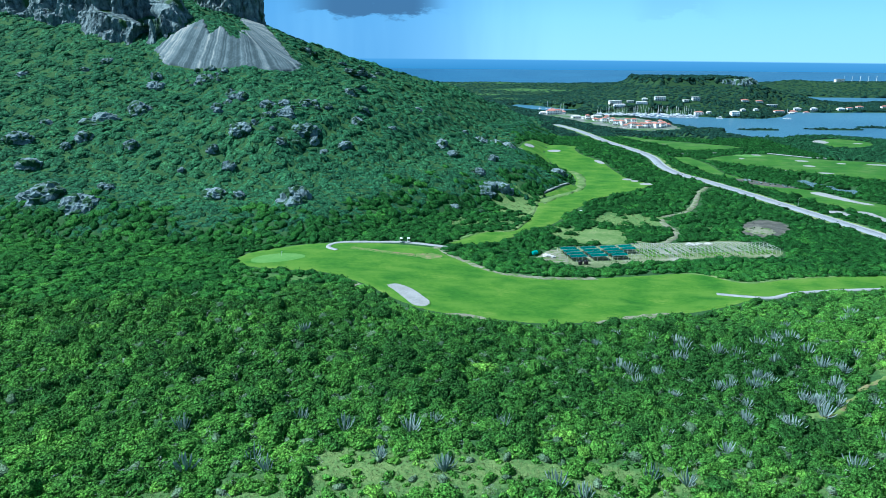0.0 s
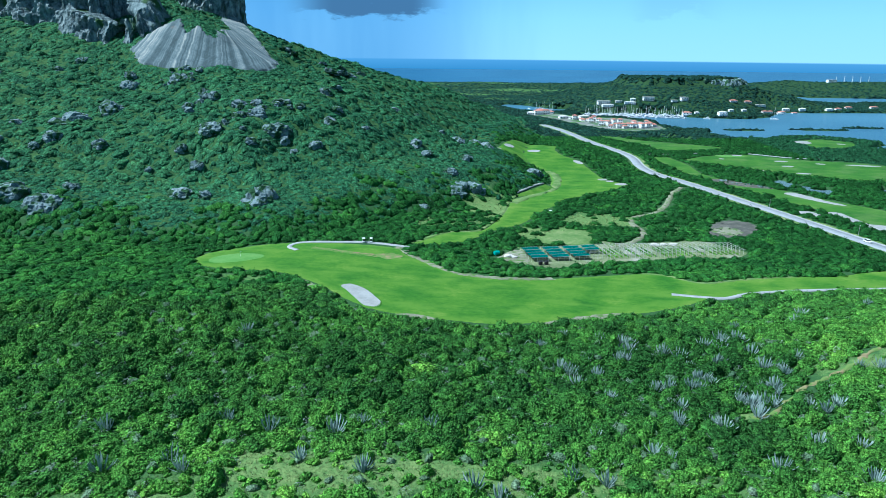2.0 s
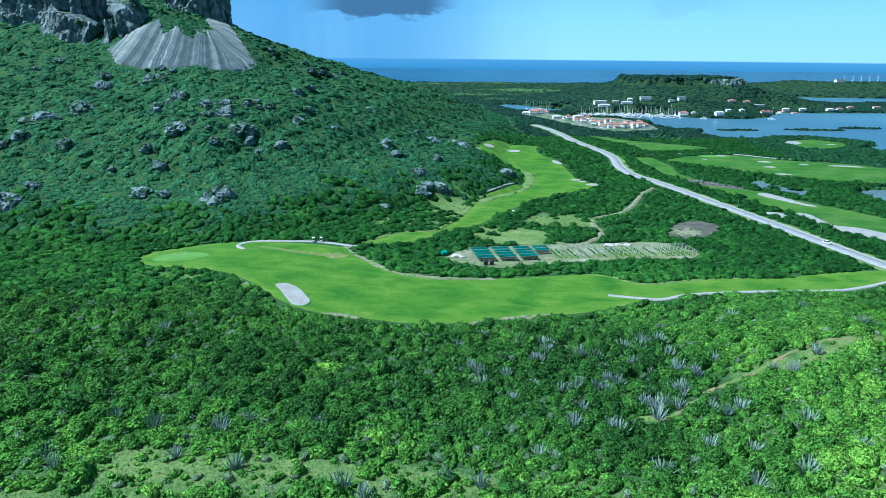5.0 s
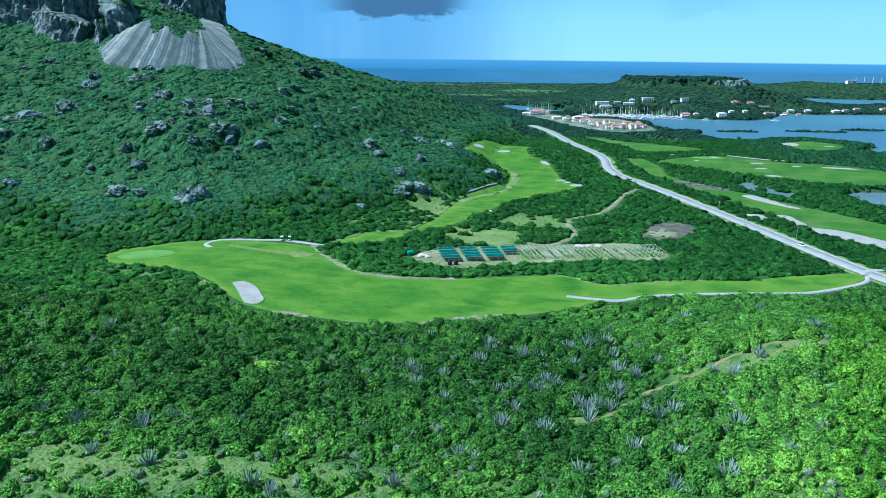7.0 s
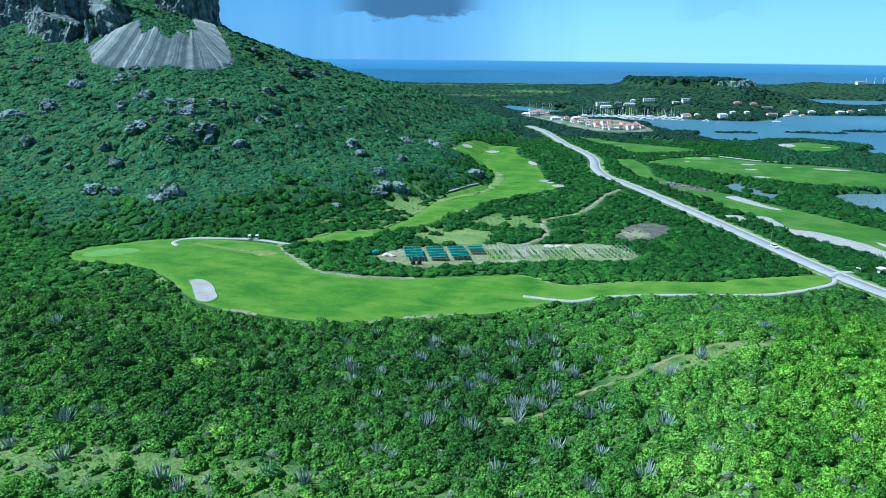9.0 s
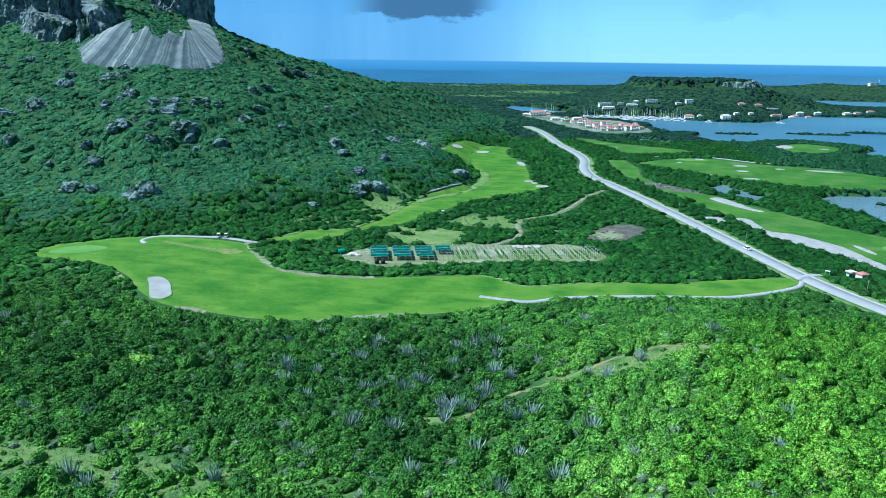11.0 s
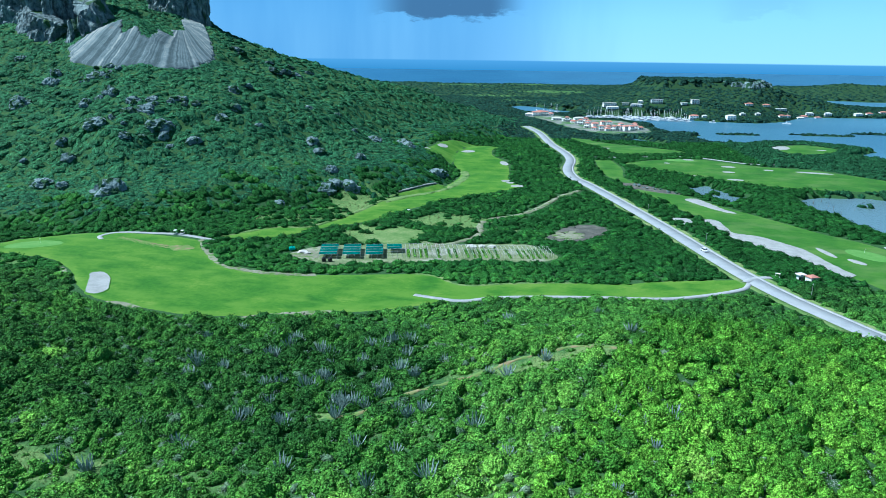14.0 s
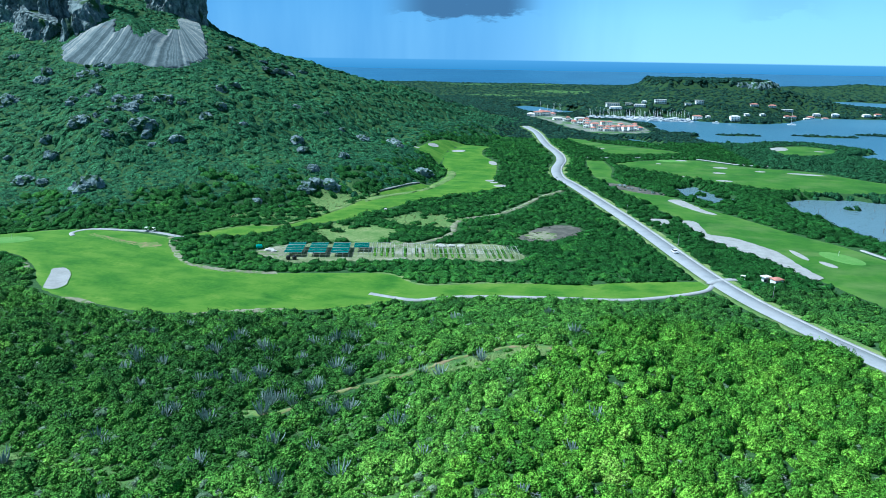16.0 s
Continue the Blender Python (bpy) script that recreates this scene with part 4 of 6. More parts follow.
ob.data.attributes.new("streak", "FLOAT", "POINT").data.foreach_set("value", [0.55 + 0.5 * rng.random() for _ in ob.data.vertices])


def fbm(p, octaves=4):
    s, a, v = 1.0, 1.0, 0.0
    for _ in range(octaves):
        v += a * noise.noise(Vector(p) * s)
        s, a = s * 2.1, a * 0.5
    return v


def cliff(name, line, height, lean, label, hollows=(), sunk=8.0, step=1.7, rough=5.0, back=35.0, mat=M_CLIFF):
    """A rock face along a plan line, its face to the right of the line's run; hollows: (x, z over the foot, half-width, half-height, depth)."""
    p = spline(line, step)
    d = np.gradient(p, axis=0)
    d /= np.linalg.norm(d, axis=1)[:, None]
    out = np.c_[d[:, 1], -d[:, 0]]
    base = lie(p[:, 0], p[:, 1])
    rows = int((height + sunk) / step)
    X, Y, Z = [], [], []
    for k in range(rows + 5):
        h = min(k, rows) * step - sunk
        rx, ry, rz = [], [], []
        for i in range(len(p)):
            z = base[i] + h
            px, py = p[i]
            n1 = fbm((px * 0.055, py * 0.055, z * 0.014), 5)
            ledge = 0.9 * math.sin(z * 0.55 + 2.5 * n1) + 0.5 * math.sin(z * 1.3 + px * 0.1)
            crack = abs(noise.noise(Vector((px * 0.11, py * 0.11, z * 0.02 + 7))))
            off = rough * n1 + 0.07 * rough * ledge - 3.0 * max(0.0, 0.16 - crack) / 0.16 + 2.0 * noise.noise(Vector((px * 0.17, py * 0.17, z * 0.15))) + 1.4 * noise.noise(Vector((px * 0.35, py * 0.35, z * 0.12))) + 0.8 * noise.noise(Vector((px * 0.8, py * 0.8, z * 0.5))) - lean * max(h, 0)
            for hx, hz, a, b, depth in hollows:
                q = math.hypot((px - hx) / a, (h - hz) / b)
                off -= depth * max(0.0, 1 - q * q) ** 0.5 if q < 1 else 0
            if k > rows:
                off -= back * (k - rows) / 4
                z += 2.5 * n1
            top = 3.0 * noise.noise(Vector((px * 0.08, py * 0.08, 3.0))) * max(0.0, h) / max(height, 1)
            rx.append(px + out[i][0] * off)
            ry.append(py + out[i][1] * off)
            rz.append(z + top)
        X.append(rx), Y.append(ry), Z.append(rz)
    ob = sheet(name, np.array(X), np.array(Y), np.array(Z), mat)
    ob.data.polygons.foreach_set("use_smooth", np.zeros(len(ob.data.polygons), bool))
    return tagged(ob, label, "cliff", kind="structure")


cliff("cliff_west", [(-640, 690), (-500, 648), (-430, 625), (-393, 612), (-368, 601), (-340, 588), (-318, 580), (-298, 572), (-280, 570), (-268, 580), (-262, 600), (-272, 640)], 66, 0.16, "tall weathered limestone cliff with dark hollows", ((-345, 20, 8, 14, 12), (-318, 24, 7, 12, 10), (-385, 18, 12, 16, 12), (-292, 18, 6, 10, 9), (-425, 20, 14, 20, 14)), rough=7)
cliff("cliff_outcrop", [(-312, 578), (-298, 560), (-283, 551), (-266, 545), (-250, 541), (-237, 540), (-226, 545), (-219, 558), (-218, 578)], 20, 0.40, "grey limestone outcrop with a cave", ((-251, 8, 9.5, 9, 20), (-232, 5, 4, 5, 6), (-280, 12, 6, 6, 6)), sunk=7, step=1.1, rough=3.4, back=20)
cliff("cliff_tower", [(-268, 722), (-252, 697), (-234, 688), (-214, 689), (-191, 693), (-190, 704), (-208, 736), (-246, 782)], 80, 0.02, "upright pale limestone tower at the hill's shoulder", ((-232, 14, 7, 9, 6),), sunk=14, rough=4)
cliff("cliff_mesa", [(500, 1290), (535, 1291), (566, 1298), (590, 1318), (606, 1350), (612, 1390)], 12, 0.5, "rocky rim of the flat-topped hill", sunk=10, step=3, rough=5, back=30, mat=M_ROCK)


def boulder_mesh(seed, name="boulder"):
    bm = bmesh.new()
    bmesh.ops.create_icosphere(bm, subdivisions=4, radius=1.0)
    off = Vector((seed * 7.3, seed * 3.1, seed * 5.7))
    for v in bm.verts:
        c = v.co.copy()
        f = 1.05 + 0.42 * noise.noise(c * 0.9 + off) - 0.20 * abs(noise.noise(c * 2.9 + off * 3)) + 0.18 * noise.noise(c * 2.3 + off) + 0.17 * abs(noise.noise(c * 4.5 + off)) + 0.13 * noise.noise(c * 9 + off) + 0.06 * noise.noise(c * 17 + off)
        pit = max(0.0, noise.noise(c * 3.4 + off * 2) - 0.15)
        v.co = c * (f - 0.10 * pit)
        v.co.z = v.co.z * 0.92 + 0.02 * math.sin(v.co.z * 9 + seed)
        if v.co.z < -0.55:
            v.co.z = -0.55
    me = bpy.data.meshes.new(name)
    bm.to_mesh(me)
    bm.free()
    me.materials.append(M_ROCK)
    return me


BOULDERS = [boulder_mesh(k + 1) for k in range(7)]
UPPER = [(-221, 415, 18), (-202, 433, 16), (-235, 362, 13), (-209, 328, 20), (-187, 323, 16), (-253, 383, 12), (-249, 405, 8), (-218, 392, 11), (-187, 382, 7), (-260, 511, 9), (-270, 493, 9), (-306, 479, 8), (-210, 475, 11), (-175, 478, 13), (-146, 436, 5), (-148, 453, 8), (-128, 402, 12), (-116, 420, 10)]
MIDDLE = [(-106, 425, 12), (-90, 411, 15), (-97, 449, 7), (-89, 444, 4), (-62, 444, 10), (-66, 408, 9), (-140, 385, 6), (-125, 369, 7), (-126, 346, 12), (-113, 343, 6), (-82, 339, 18), (-151, 364, 4), (-182, 340, 8), (-225, 381, 5), (-100, 389, 6), (-93, 396, 4), (-73, 490, 7),]
LEDGES = [(-118, 434, 9), (-137, 441, 7), (-111, 441, 8), (-96, 439, 5), (-92, 450, 5), (-83, 449, 5), (-61, 464, 9), (-144, 442, 5), (-179, 484, 8), (-174, 478, 6), (-213, 486, 9), (-104, 431, 6), (-151, 428, 6), (-147, 420, 5), (-121, 411, 5), (-84, 405, 6), (-77, 399, 4), (-108, 402, 4), (-40, 452, 5), (2, 455, 6), (12, 520, 5), (-25, 520, 6), (-10, 545, 5)]
LOWER = [(23, 534, 10), (39, 577, 14), (49, 554, 11), (18, 426, 9), (33, 416, 14), (22, 403, 12), (26, 411, 10), (81, 495, 14), (30, 461, 7), (4, 371, 5), (10, 369, 4), (19, 370, 4), (-6, 467, 12)]
for k, (bx, by, w) in enumerate(UPPER + MIDDLE + LEDGES + LOWER):
    ob = new("boulder", BOULDERS[k % 7])
    r = w * (0.56 if w > 7 else 0.60)
    ob.matrix_world = pose(bx, by, ground_z(bx, by) + (-0.30 if w > 7 else 0.0) * r, 0, 0, rng.uniform(0, 360)) @ Matrix.Diagonal((r * rng.uniform(0.9, 1.15), r * rng.uniform(0.8, 1.05), r * rng.uniform(0.70, 1.0), 1))
    tagged(ob, "large grey weathered limestone boulder on the scrubby slope" if w > 10 else "small grey limestone boulder among hillside bushes", "boulder", "boulders on the hillside")
for k in range(14):
    bx, by = 226 + 2.1 * k + rng.uniform(-2, 2), 506 - 2.0 * k + rng.uniform(-6, 4)
    ob = new("stone_block", BOULDERS[rng.randrange(7)])
    r = rng.uniform(0.7, 1.5)
    ob.matrix_world = pose(bx, by, ground_z(bx, by) + 0.35 * r, 0, 0, rng.uniform(0, 360)) @ Matrix.Diagonal((r, r * 0.9, r * 0.8, 1))
    tagged(ob, "loose grey stone block on dark bare mud", "stone", "stones by the pool")
for bx, by, w in ((-104, 643, 9), (-92, 628, 13), (-85, 632, 11), (-87, 656, 8), (-77, 641, 12), (-70, 660, 9), (-136, 646, 11), (-130, 641, 8), (-68, 503, 9)):
    ob = new("rock_slab", BOULDERS[(bx * 3 + by) % 7])
    r = w * 0.5
    ob.matrix_world = pose(bx, by, ground_z(bx, by) + 0.3, -24, 14, rng.uniform(-40, 40)) @ Matrix.Diagonal((r, r * 1.2, r * 0.45, 1))
    tagged(ob, "pale grey limestone slab bared on the hill's shoulder", "rock", "bare rocks on the ridge")
for k in range(16):
    bx, by = -150 + rng.uniform(-14, 14) + k * 0.5, 497 + rng.uniform(-30, 4)
    ob = new("boulder", BOULDERS[rng.randrange(7)])
    r = rng.uniform(1.0, 2.6)
    ob.matrix_world = pose(bx - 30, by, ground_z(bx - 30, by) + 0.4 * r, 0, 0, rng.uniform(0, 360)) @ Matrix.Diagonal((r, r * 0.85, r * 0.9, 1))
    tagged(ob, "fallen grey limestone block below the scree", "boulder", "boulders on the hillside")


# ---- woody growth ----
def bush(rs, leaves, size, lobes, seg, rings, flatness=0.62, solid_crown=True, foot=0.95, spread=0.7, base=0.10, loose=0.16):
    """One bush of unit radius: a broad crown with many small swellings and an uneven rim, with leaf sprays standing off it. Gives points and triangles."""
    ang, out = rs.uniform(0, 2 * math.pi, lobes), np.sqrt((np.arange(lobes) + 0.4) / lobes) * 0.92
    ang = np.arange(lobes) * 2.4 + rs.uniform(-0.5, 0.5, lobes) + ang[0]
    cx, cy, cr = out * np.cos(ang), out * np.sin(ang), rs.uniform(0.24, 0.42, lobes)
    rise = rs.uniform(0.14, 0.42, lobes) * (1.15 - 0.5 * out)
    lean = rs.uniform(-0.22, 0.22, 2)
    wave = rs.uniform(0, 6.28, 3)

    def rim(a):
        return 0.88 + 0.10 * np.sin(2 * a + wave[0]) + 0.09 * np.sin(3 * a + wave[1]) + 0.06 * np.sin(5 * a + wave[2])

    def crown(x, y):
        d = np.clip(np.hypot(x - lean[0] * 0.5, y - lean[1] * 0.5) / np.maximum(rim(np.arctan2(y, x)), 0.3), 0, 1)
        d2 = ((np.asarray(x)[..., None] - cx) ** 2 + (np.asarray(y)[..., None] - cy) ** 2) / cr ** 2
        return base + (0.68 - base) * (1 - d ** 2.2) ** spread + np.max(np.where(d2 < 1, rise * (1 - d2), 0), axis=-1)

    V, F = [], []
    if solid_crown:
        V.append((0, 0, float(crown(0.0, 0.0))))
        for k in range(rings + 1):
            q = (min(k + 1, rings) / rings) ** 0.8
            for i in range(seg):
                a = 2 * math.pi * (i + 0.5 * (k % 2)) / seg
                x, y = q * rim(a) * math.cos(a), q * rim(a) * math.sin(a)
                if k == rings:
                    V.append((x * foot, y * foot, -0.12))
                else:
                    V.append((x * rs.uniform(0.94, 1.06), y * rs.uniform(0.94, 1.06), float(crown(x, y)) * rs.uniform(0.84, 1.02)))
        F += [(0, 1 + i, 1 + (i + 1) % seg) for i in range(seg)]
        for k in range(rings):
            for i in range(seg):
                p, q = 1 + k * seg + i, 1 + k * seg + (i + 1) % seg
                F += [(p, p + seg, q), (q, p + seg, q + seg)]
    for _ in range(leaves):
        a, q = rs.uniform(0, 2 * math.pi), math.sqrt(rs.uniform(0, 1.1))
        x, y = q * rim(a) * math.cos(a), q * rim(a) * math.sin(a)
        z = float(crown(x, y)) * (rs.uniform(0.3, 1.1) if q > 0.85 else 1) + rs.beta(1.2, 3.0) * loose
        d = np.array((x, y, 0.75 * (1.2 - q)))
        n = 0.7 * d / np.linalg.norm(d) + np.array((0, 0, 0.5)) + 0.60 * rs.normal(size=3)
        n /= np.linalg.norm(n)
        u = np.cross(n, (0.3, 0.2, 0.9))
        u /= np.linalg.norm(u)
        v = np.cross(n, u)
        a0 = rs.uniform(0, 2 * math.pi)
        F.append((len(V), len(V) + 1, len(V) + 2))
        for k in range(3):
            a = a0 + k * 2.094 + rs.uniform(-0.45, 0.45)
            r = size * (rs.uniform(1.1, 1.9) if k == 0 else rs.uniform(0.55, 1.0))
            V.append(tuple(np.array((x, y, z)) + r * (math.cos(a) * u + math.sin(a) * v)))
    V = np.array(V)
    V[:, 2] *= flatness / 0.62
    return V, np.array(F)


def tuft(rs, blades=9):
    """A clump of grass blades of unit height."""
    V, F = [], []
    for i in range(blades):
        a, q = rs.uniform(0, 6.28), rs.uniform(0, 0.5)
        x, y, w = q * math.cos(a), q * math.sin(a), rs.uniform(0.05, 0.11)
        F.append((len(V), len(V) + 1, len(V) + 2))
        b = rs.uniform(0, 3.14)
        V += [(x - w * math.cos(b), y - w * math.sin(b), -0.1), (x + w * math.cos(b), y + w * math.sin(b), -0.1), (x * 1.9 + rs.normal(0, 0.2), y * 1.9 + rs.normal(0, 0.2), rs.uniform(0.6, 1.1))]
    return np.array(V), np.array(F)


def soup(name, V, F, tint, mat):
    """One mesh of many bushes, with a tint at each point."""
    n = len(F)
    me = bpy.data.meshes.new(name)
    me.vertices.add(len(V))
    me.vertices.foreach_set("co", V.astype(np.float32).ravel())
    me.loops.add(n * 3)
    me.loops.foreach_set("vertex_index", F.astype(np.int32).ravel())
    me.polygons.add(n)
    me.polygons.foreach_set("loop_start", np.arange(0, n * 3, 3, dtype=np.int32))
    me.polygons.foreach_set("use_smooth", np.ones(n, bool))
    me.attributes.new("tint", "FLOAT", "POINT").data.foreach_set("value", tint.astype(np.float32))
    me.materials.append(mat)
    me.update(calc_edges=True)
    return me


rs = np.random.RandomState(11)
T_NEAR = [bush(rs, 120, 0.090, 9, 9, 4, foot=0.75, spread=0.62, base=0.12, loose=0.17) for _ in range(9)]
T_TALL = [bush(rs, 225, 0.062, 11, 13, 4, 0.70, foot=0.55, spread=0.45, base=0.16, loose=0.12) for _ in range(9)]
T_MID = [bush(rs, 30, 0.125, 7, 8, 2, foot=0.7, spread=0.5, base=0.14, loose=0.16) for _ in range(8)]
T_SLOPE = [bush(rs, 14, 0.17, 6, 6, 2, foot=1.1, spread=1.15, base=0.02, loose=0.20) for _ in range(8)]
T_FAR = [bush(rs, 9, 0.20, 5, 5, 2, foot=1.1, spread=1.1, base=0.02, loose=0.2) for _ in range(6)]
T_TINY = [bush(rs, 3, 0.25, 4, 5, 1, foot=1.1, spread=1.0, base=0.02) for _ in range(6)]
T_VALLEY = [bush(rs, 22, 0.15, 6, 7, 2, foot=0.8, spread=0.55, base=0.12, loose=0.18) for _ in range(8)]
T_DRY = [bush(rs, 150, 0.06, 5, 0, 0, 0.7, False) for _ in range(4)]
T_GRASS = [tuft(rs) for _ in range(6)]


def points(x0, x1, y0, y1, gap, keep=None, thin=0.93):
    xs, ys = np.meshgrid(np.arange(x0, x1, gap), np.arange(y0, y1, gap))
    x = (xs + (np.arange(xs.shape[0])[:, None] % 2) * gap / 2 + rs.uniform(-0.42, 0.42, xs.shape) * gap).ravel()
    y = (ys + rs.uniform(-0.42, 0.42, ys.shape) * gap).ravel()
    ok = (x > -0.66 * y - 30) & (x < 200 + 0.62 * y)
    if keep is not None:
        ok &= keep(x, y)
    x, y = x[ok], y[ok]
    o = openness(x, y)
    ok = ~blocked(x, y, gap * 0.22) & (rs.uniform(size=len(x)) > o * thin * np.where(y > 230, 1.06, 0.93))
    x, y = x[ok], y[ok]
    z = lie(x, y)
    ok = z > 0.35
    return x[ok], y[ok], z[ok], openness(x[ok], y[ok])


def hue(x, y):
    """Patches of lighter and darker growth; the eastward rise paints the knoll's sun against western cloud shade."""
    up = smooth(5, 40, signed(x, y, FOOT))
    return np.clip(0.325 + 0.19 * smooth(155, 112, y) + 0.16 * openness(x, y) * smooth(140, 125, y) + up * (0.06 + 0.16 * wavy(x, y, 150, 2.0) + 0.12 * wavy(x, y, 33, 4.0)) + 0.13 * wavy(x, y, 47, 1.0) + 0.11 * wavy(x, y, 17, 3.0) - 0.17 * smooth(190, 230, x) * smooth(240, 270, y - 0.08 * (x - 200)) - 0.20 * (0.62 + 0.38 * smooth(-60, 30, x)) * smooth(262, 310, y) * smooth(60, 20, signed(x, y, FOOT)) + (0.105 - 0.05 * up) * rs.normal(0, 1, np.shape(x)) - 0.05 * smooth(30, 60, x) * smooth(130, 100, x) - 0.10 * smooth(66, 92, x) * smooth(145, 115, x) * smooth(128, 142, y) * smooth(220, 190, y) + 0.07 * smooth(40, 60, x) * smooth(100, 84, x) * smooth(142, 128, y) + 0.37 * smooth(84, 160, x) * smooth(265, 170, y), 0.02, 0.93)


def grow(name, spots, small, large, shapes, mat, label, tall=(0.5, 1.25), category="bushes"):
    x, y, z, o = spots
    n = len(x)
    if not n:
        return
    size = 1.15 * (small + (large - small) * rs.beta(1.0, 2.3, n)) * (1 - 0.12 * o)
    turn = rs.normal(0, 0.8, n) + math.pi * rs.randint(2, size=n)
    high = size * rs.uniform(tall[0], tall[1], n)
    wide = rs.uniform(0.95, 1.45, n)
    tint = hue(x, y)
    which = rs.randint(len(shapes), size=n)
    sx, sy = (np.clip(lie(x + 2, y) - lie(x - 2, y), -3.6, 3.6) / 4, np.clip(lie(x, y + 2) - lie(x, y - 2), -3.6, 3.6) / 4)
    points_all, faces_all, tints, base = [], [], [], 0
    for k, (V, F) in enumerate(shapes):
        i = np.where(which == k)[0]
        if not len(i):
            continue
        c, s = np.cos(turn[i])[:, None], np.sin(turn[i])[:, None]
        sz, squash = size[i][:, None], wide[i][:, None]
        tx, ty = V[None, :, 0] * squash, V[None, :, 1] / squash
        X = (tx * c - ty * s) * sz + x[i][:, None]
        Y = (tx * s + ty * c) * sz + y[i][:, None]
        Z = V[None, :, 2] * high[i][:, None] + z[i][:, None] - 0.12 * sz + np.clip(sx[i][:, None] * (X - x[i][:, None]) + sy[i][:, None] * (Y - y[i][:, None]), -3, 3)
        points_all.append(np.stack([X, Y, Z], -1).reshape(-1, 3))
        faces_all.append((F[None] + (base + np.arange(len(i)) * len(V))[:, None, None]).reshape(-1, 3))
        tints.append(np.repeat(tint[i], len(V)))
        base += len(i) * len(V)
    ob = new(name, soup(name, np.concatenate(points_all), np.concatenate(faces_all), np.concatenate(tints), mat))
    tagged(ob, label, category, kind="stuff")


def off_hill(x, y):
    return signed(x, y, FOOT) + 22 * wavy(x, y, 60, 2.0) + rs.normal(0, 9, np.shape(x)) < 18


def near_ridge(x, y):
    return on_hill(x, y) & (y < np.interp(x, [p for p, q, r in CREST], [r for p, q, r in CREST]) + 45)


def on_hill(x, y):
    return (signed(x, y, FOOT) >= 2) & (signed(x, y, FOOT) + 22 * wavy(x, y, 60, 2.0) + rs.normal(0, 9, np.shape(x)) >= 16)


def tall_ground(x, y):
    return x > 150 + 0.42 * (y - 120) + 5 * wavy(x, y, 22, 1.0)


left = points(-150, 240, 100, 206, 3.3, lambda x, y: ~tall_ground(x, y))
right = points(122, 330, 100, 232, 3.6, tall_ground)
# the nearest shrubs stand singly; the rest is growth that nobody could count
pick = np.argsort(left[1])[:170]
pick_r = np.argsort(right[1])[:120]
SHRUBS = []
for k in range(10):
    t = T_NEAR[k % 9] if k < 5 else T_TALL[k % 9]
    me = soup("shrub", t[0], t[1], np.full(len(t[0]), 0.36 + 0.04 * k), M_LEAF)
    bm = bmesh.new()
    for j in range(3):
        a = 2.1 * j + k
        tube(bm, (0.04 * math.cos(a), 0.04 * math.sin(a), -0.12), (0.28 * math.cos(a), 0.28 * math.sin(a), 0.42), 0.05, 0.02, 5)
    st = bpy.data.meshes.new("stem")
    bm.to_mesh(st)
    bm.free()
    st.materials.append(M_BARK)
    SHRUBS.append((me, st))
for spots, chosen, lo, hi, kinds in ((left, pick, 1.4, 2.8, (0, 5)), (right, pick_r, 2.0, 3.6, (5, 10))):
    for i in chosen:
        s = rng.uniform(lo, hi) * (1 - 0.3 * spots[3][i])
        me, st = SHRUBS[rng.randrange(*kinds)]
        ob = new("shrub", me)
        ob.matrix_world = pose(spots[0][i], spots[1][i], spots[2][i] - 0.1 * s, 0, 0, rng.uniform(0, 360)) @ Matrix.Diagonal((s, s, s * rng.uniform(0.85, 1.2), 1))
        stem = new("stem", st)
        stem.parent = ob
        tagged(ob, "rounded leafy green shrub in the dense scrub" if kinds[0] else "low green shrub among dry grass and scrub", "shrub", "shrubs of the scrubland")


def rest(spots, chosen):
    m = np.ones(len(spots[0]), bool)
    m[chosen] = False
    return tuple(v[m] for v in spots)


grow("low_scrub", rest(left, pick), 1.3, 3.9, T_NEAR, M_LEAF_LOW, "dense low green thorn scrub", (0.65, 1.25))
grow("tall_scrub", rest(right, pick_r), 1.6, 3.9, T_TALL, M_LEAF, "dense green bushes on the knoll, sunlight painted into their tint", (0.8, 1.45))
def south_bank(x, y):
    return (x > -60) & (y < 238 + 0.16 * x)


def on_knoll(x, y):
    return (x > 122) & (y < 232) & tall_ground(x, y)


grow("bank_scrub", points(-250, 330, 206, 300, 3.1, lambda x, y: off_hill(x, y) & ~on_knoll(x, y) & south_bank(x, y)), 1.5, 3.8, T_MID, M_LEAF_LOW, "dense green bushes on the near bank of the fairway", (0.6, 1.0))
grow("middle_scrub", points(-250, 330, 206, 350, 3.1, lambda x, y: off_hill(x, y) & ~on_knoll(x, y) & ~south_bank(x, y)), 1.5, 3.8, T_MID, M_LEAF_VALLEY, "dense green bushes round the fairway", (0.6, 1.0))
grow("west_scrub", points(-260, -150, 120, 206, 3.2), 1.4, 2.6, T_MID, M_LEAF_LOW, "dense low green thorn scrub")
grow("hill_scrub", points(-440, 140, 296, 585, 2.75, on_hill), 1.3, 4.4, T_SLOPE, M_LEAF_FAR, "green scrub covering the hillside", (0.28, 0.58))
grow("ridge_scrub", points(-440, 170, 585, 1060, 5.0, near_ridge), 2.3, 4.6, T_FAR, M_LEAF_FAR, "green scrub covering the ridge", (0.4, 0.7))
grow("valley_trees", points(-40, 360, 306, 780, 4.2, lambda x, y: off_hill(x, y) & ((y > 350) | (x > 60))), 2.3, 4.0, T_VALLEY, M_LEAF_VALLEY, "dark green trees and bushes of the valley", (0.6, 1.05))
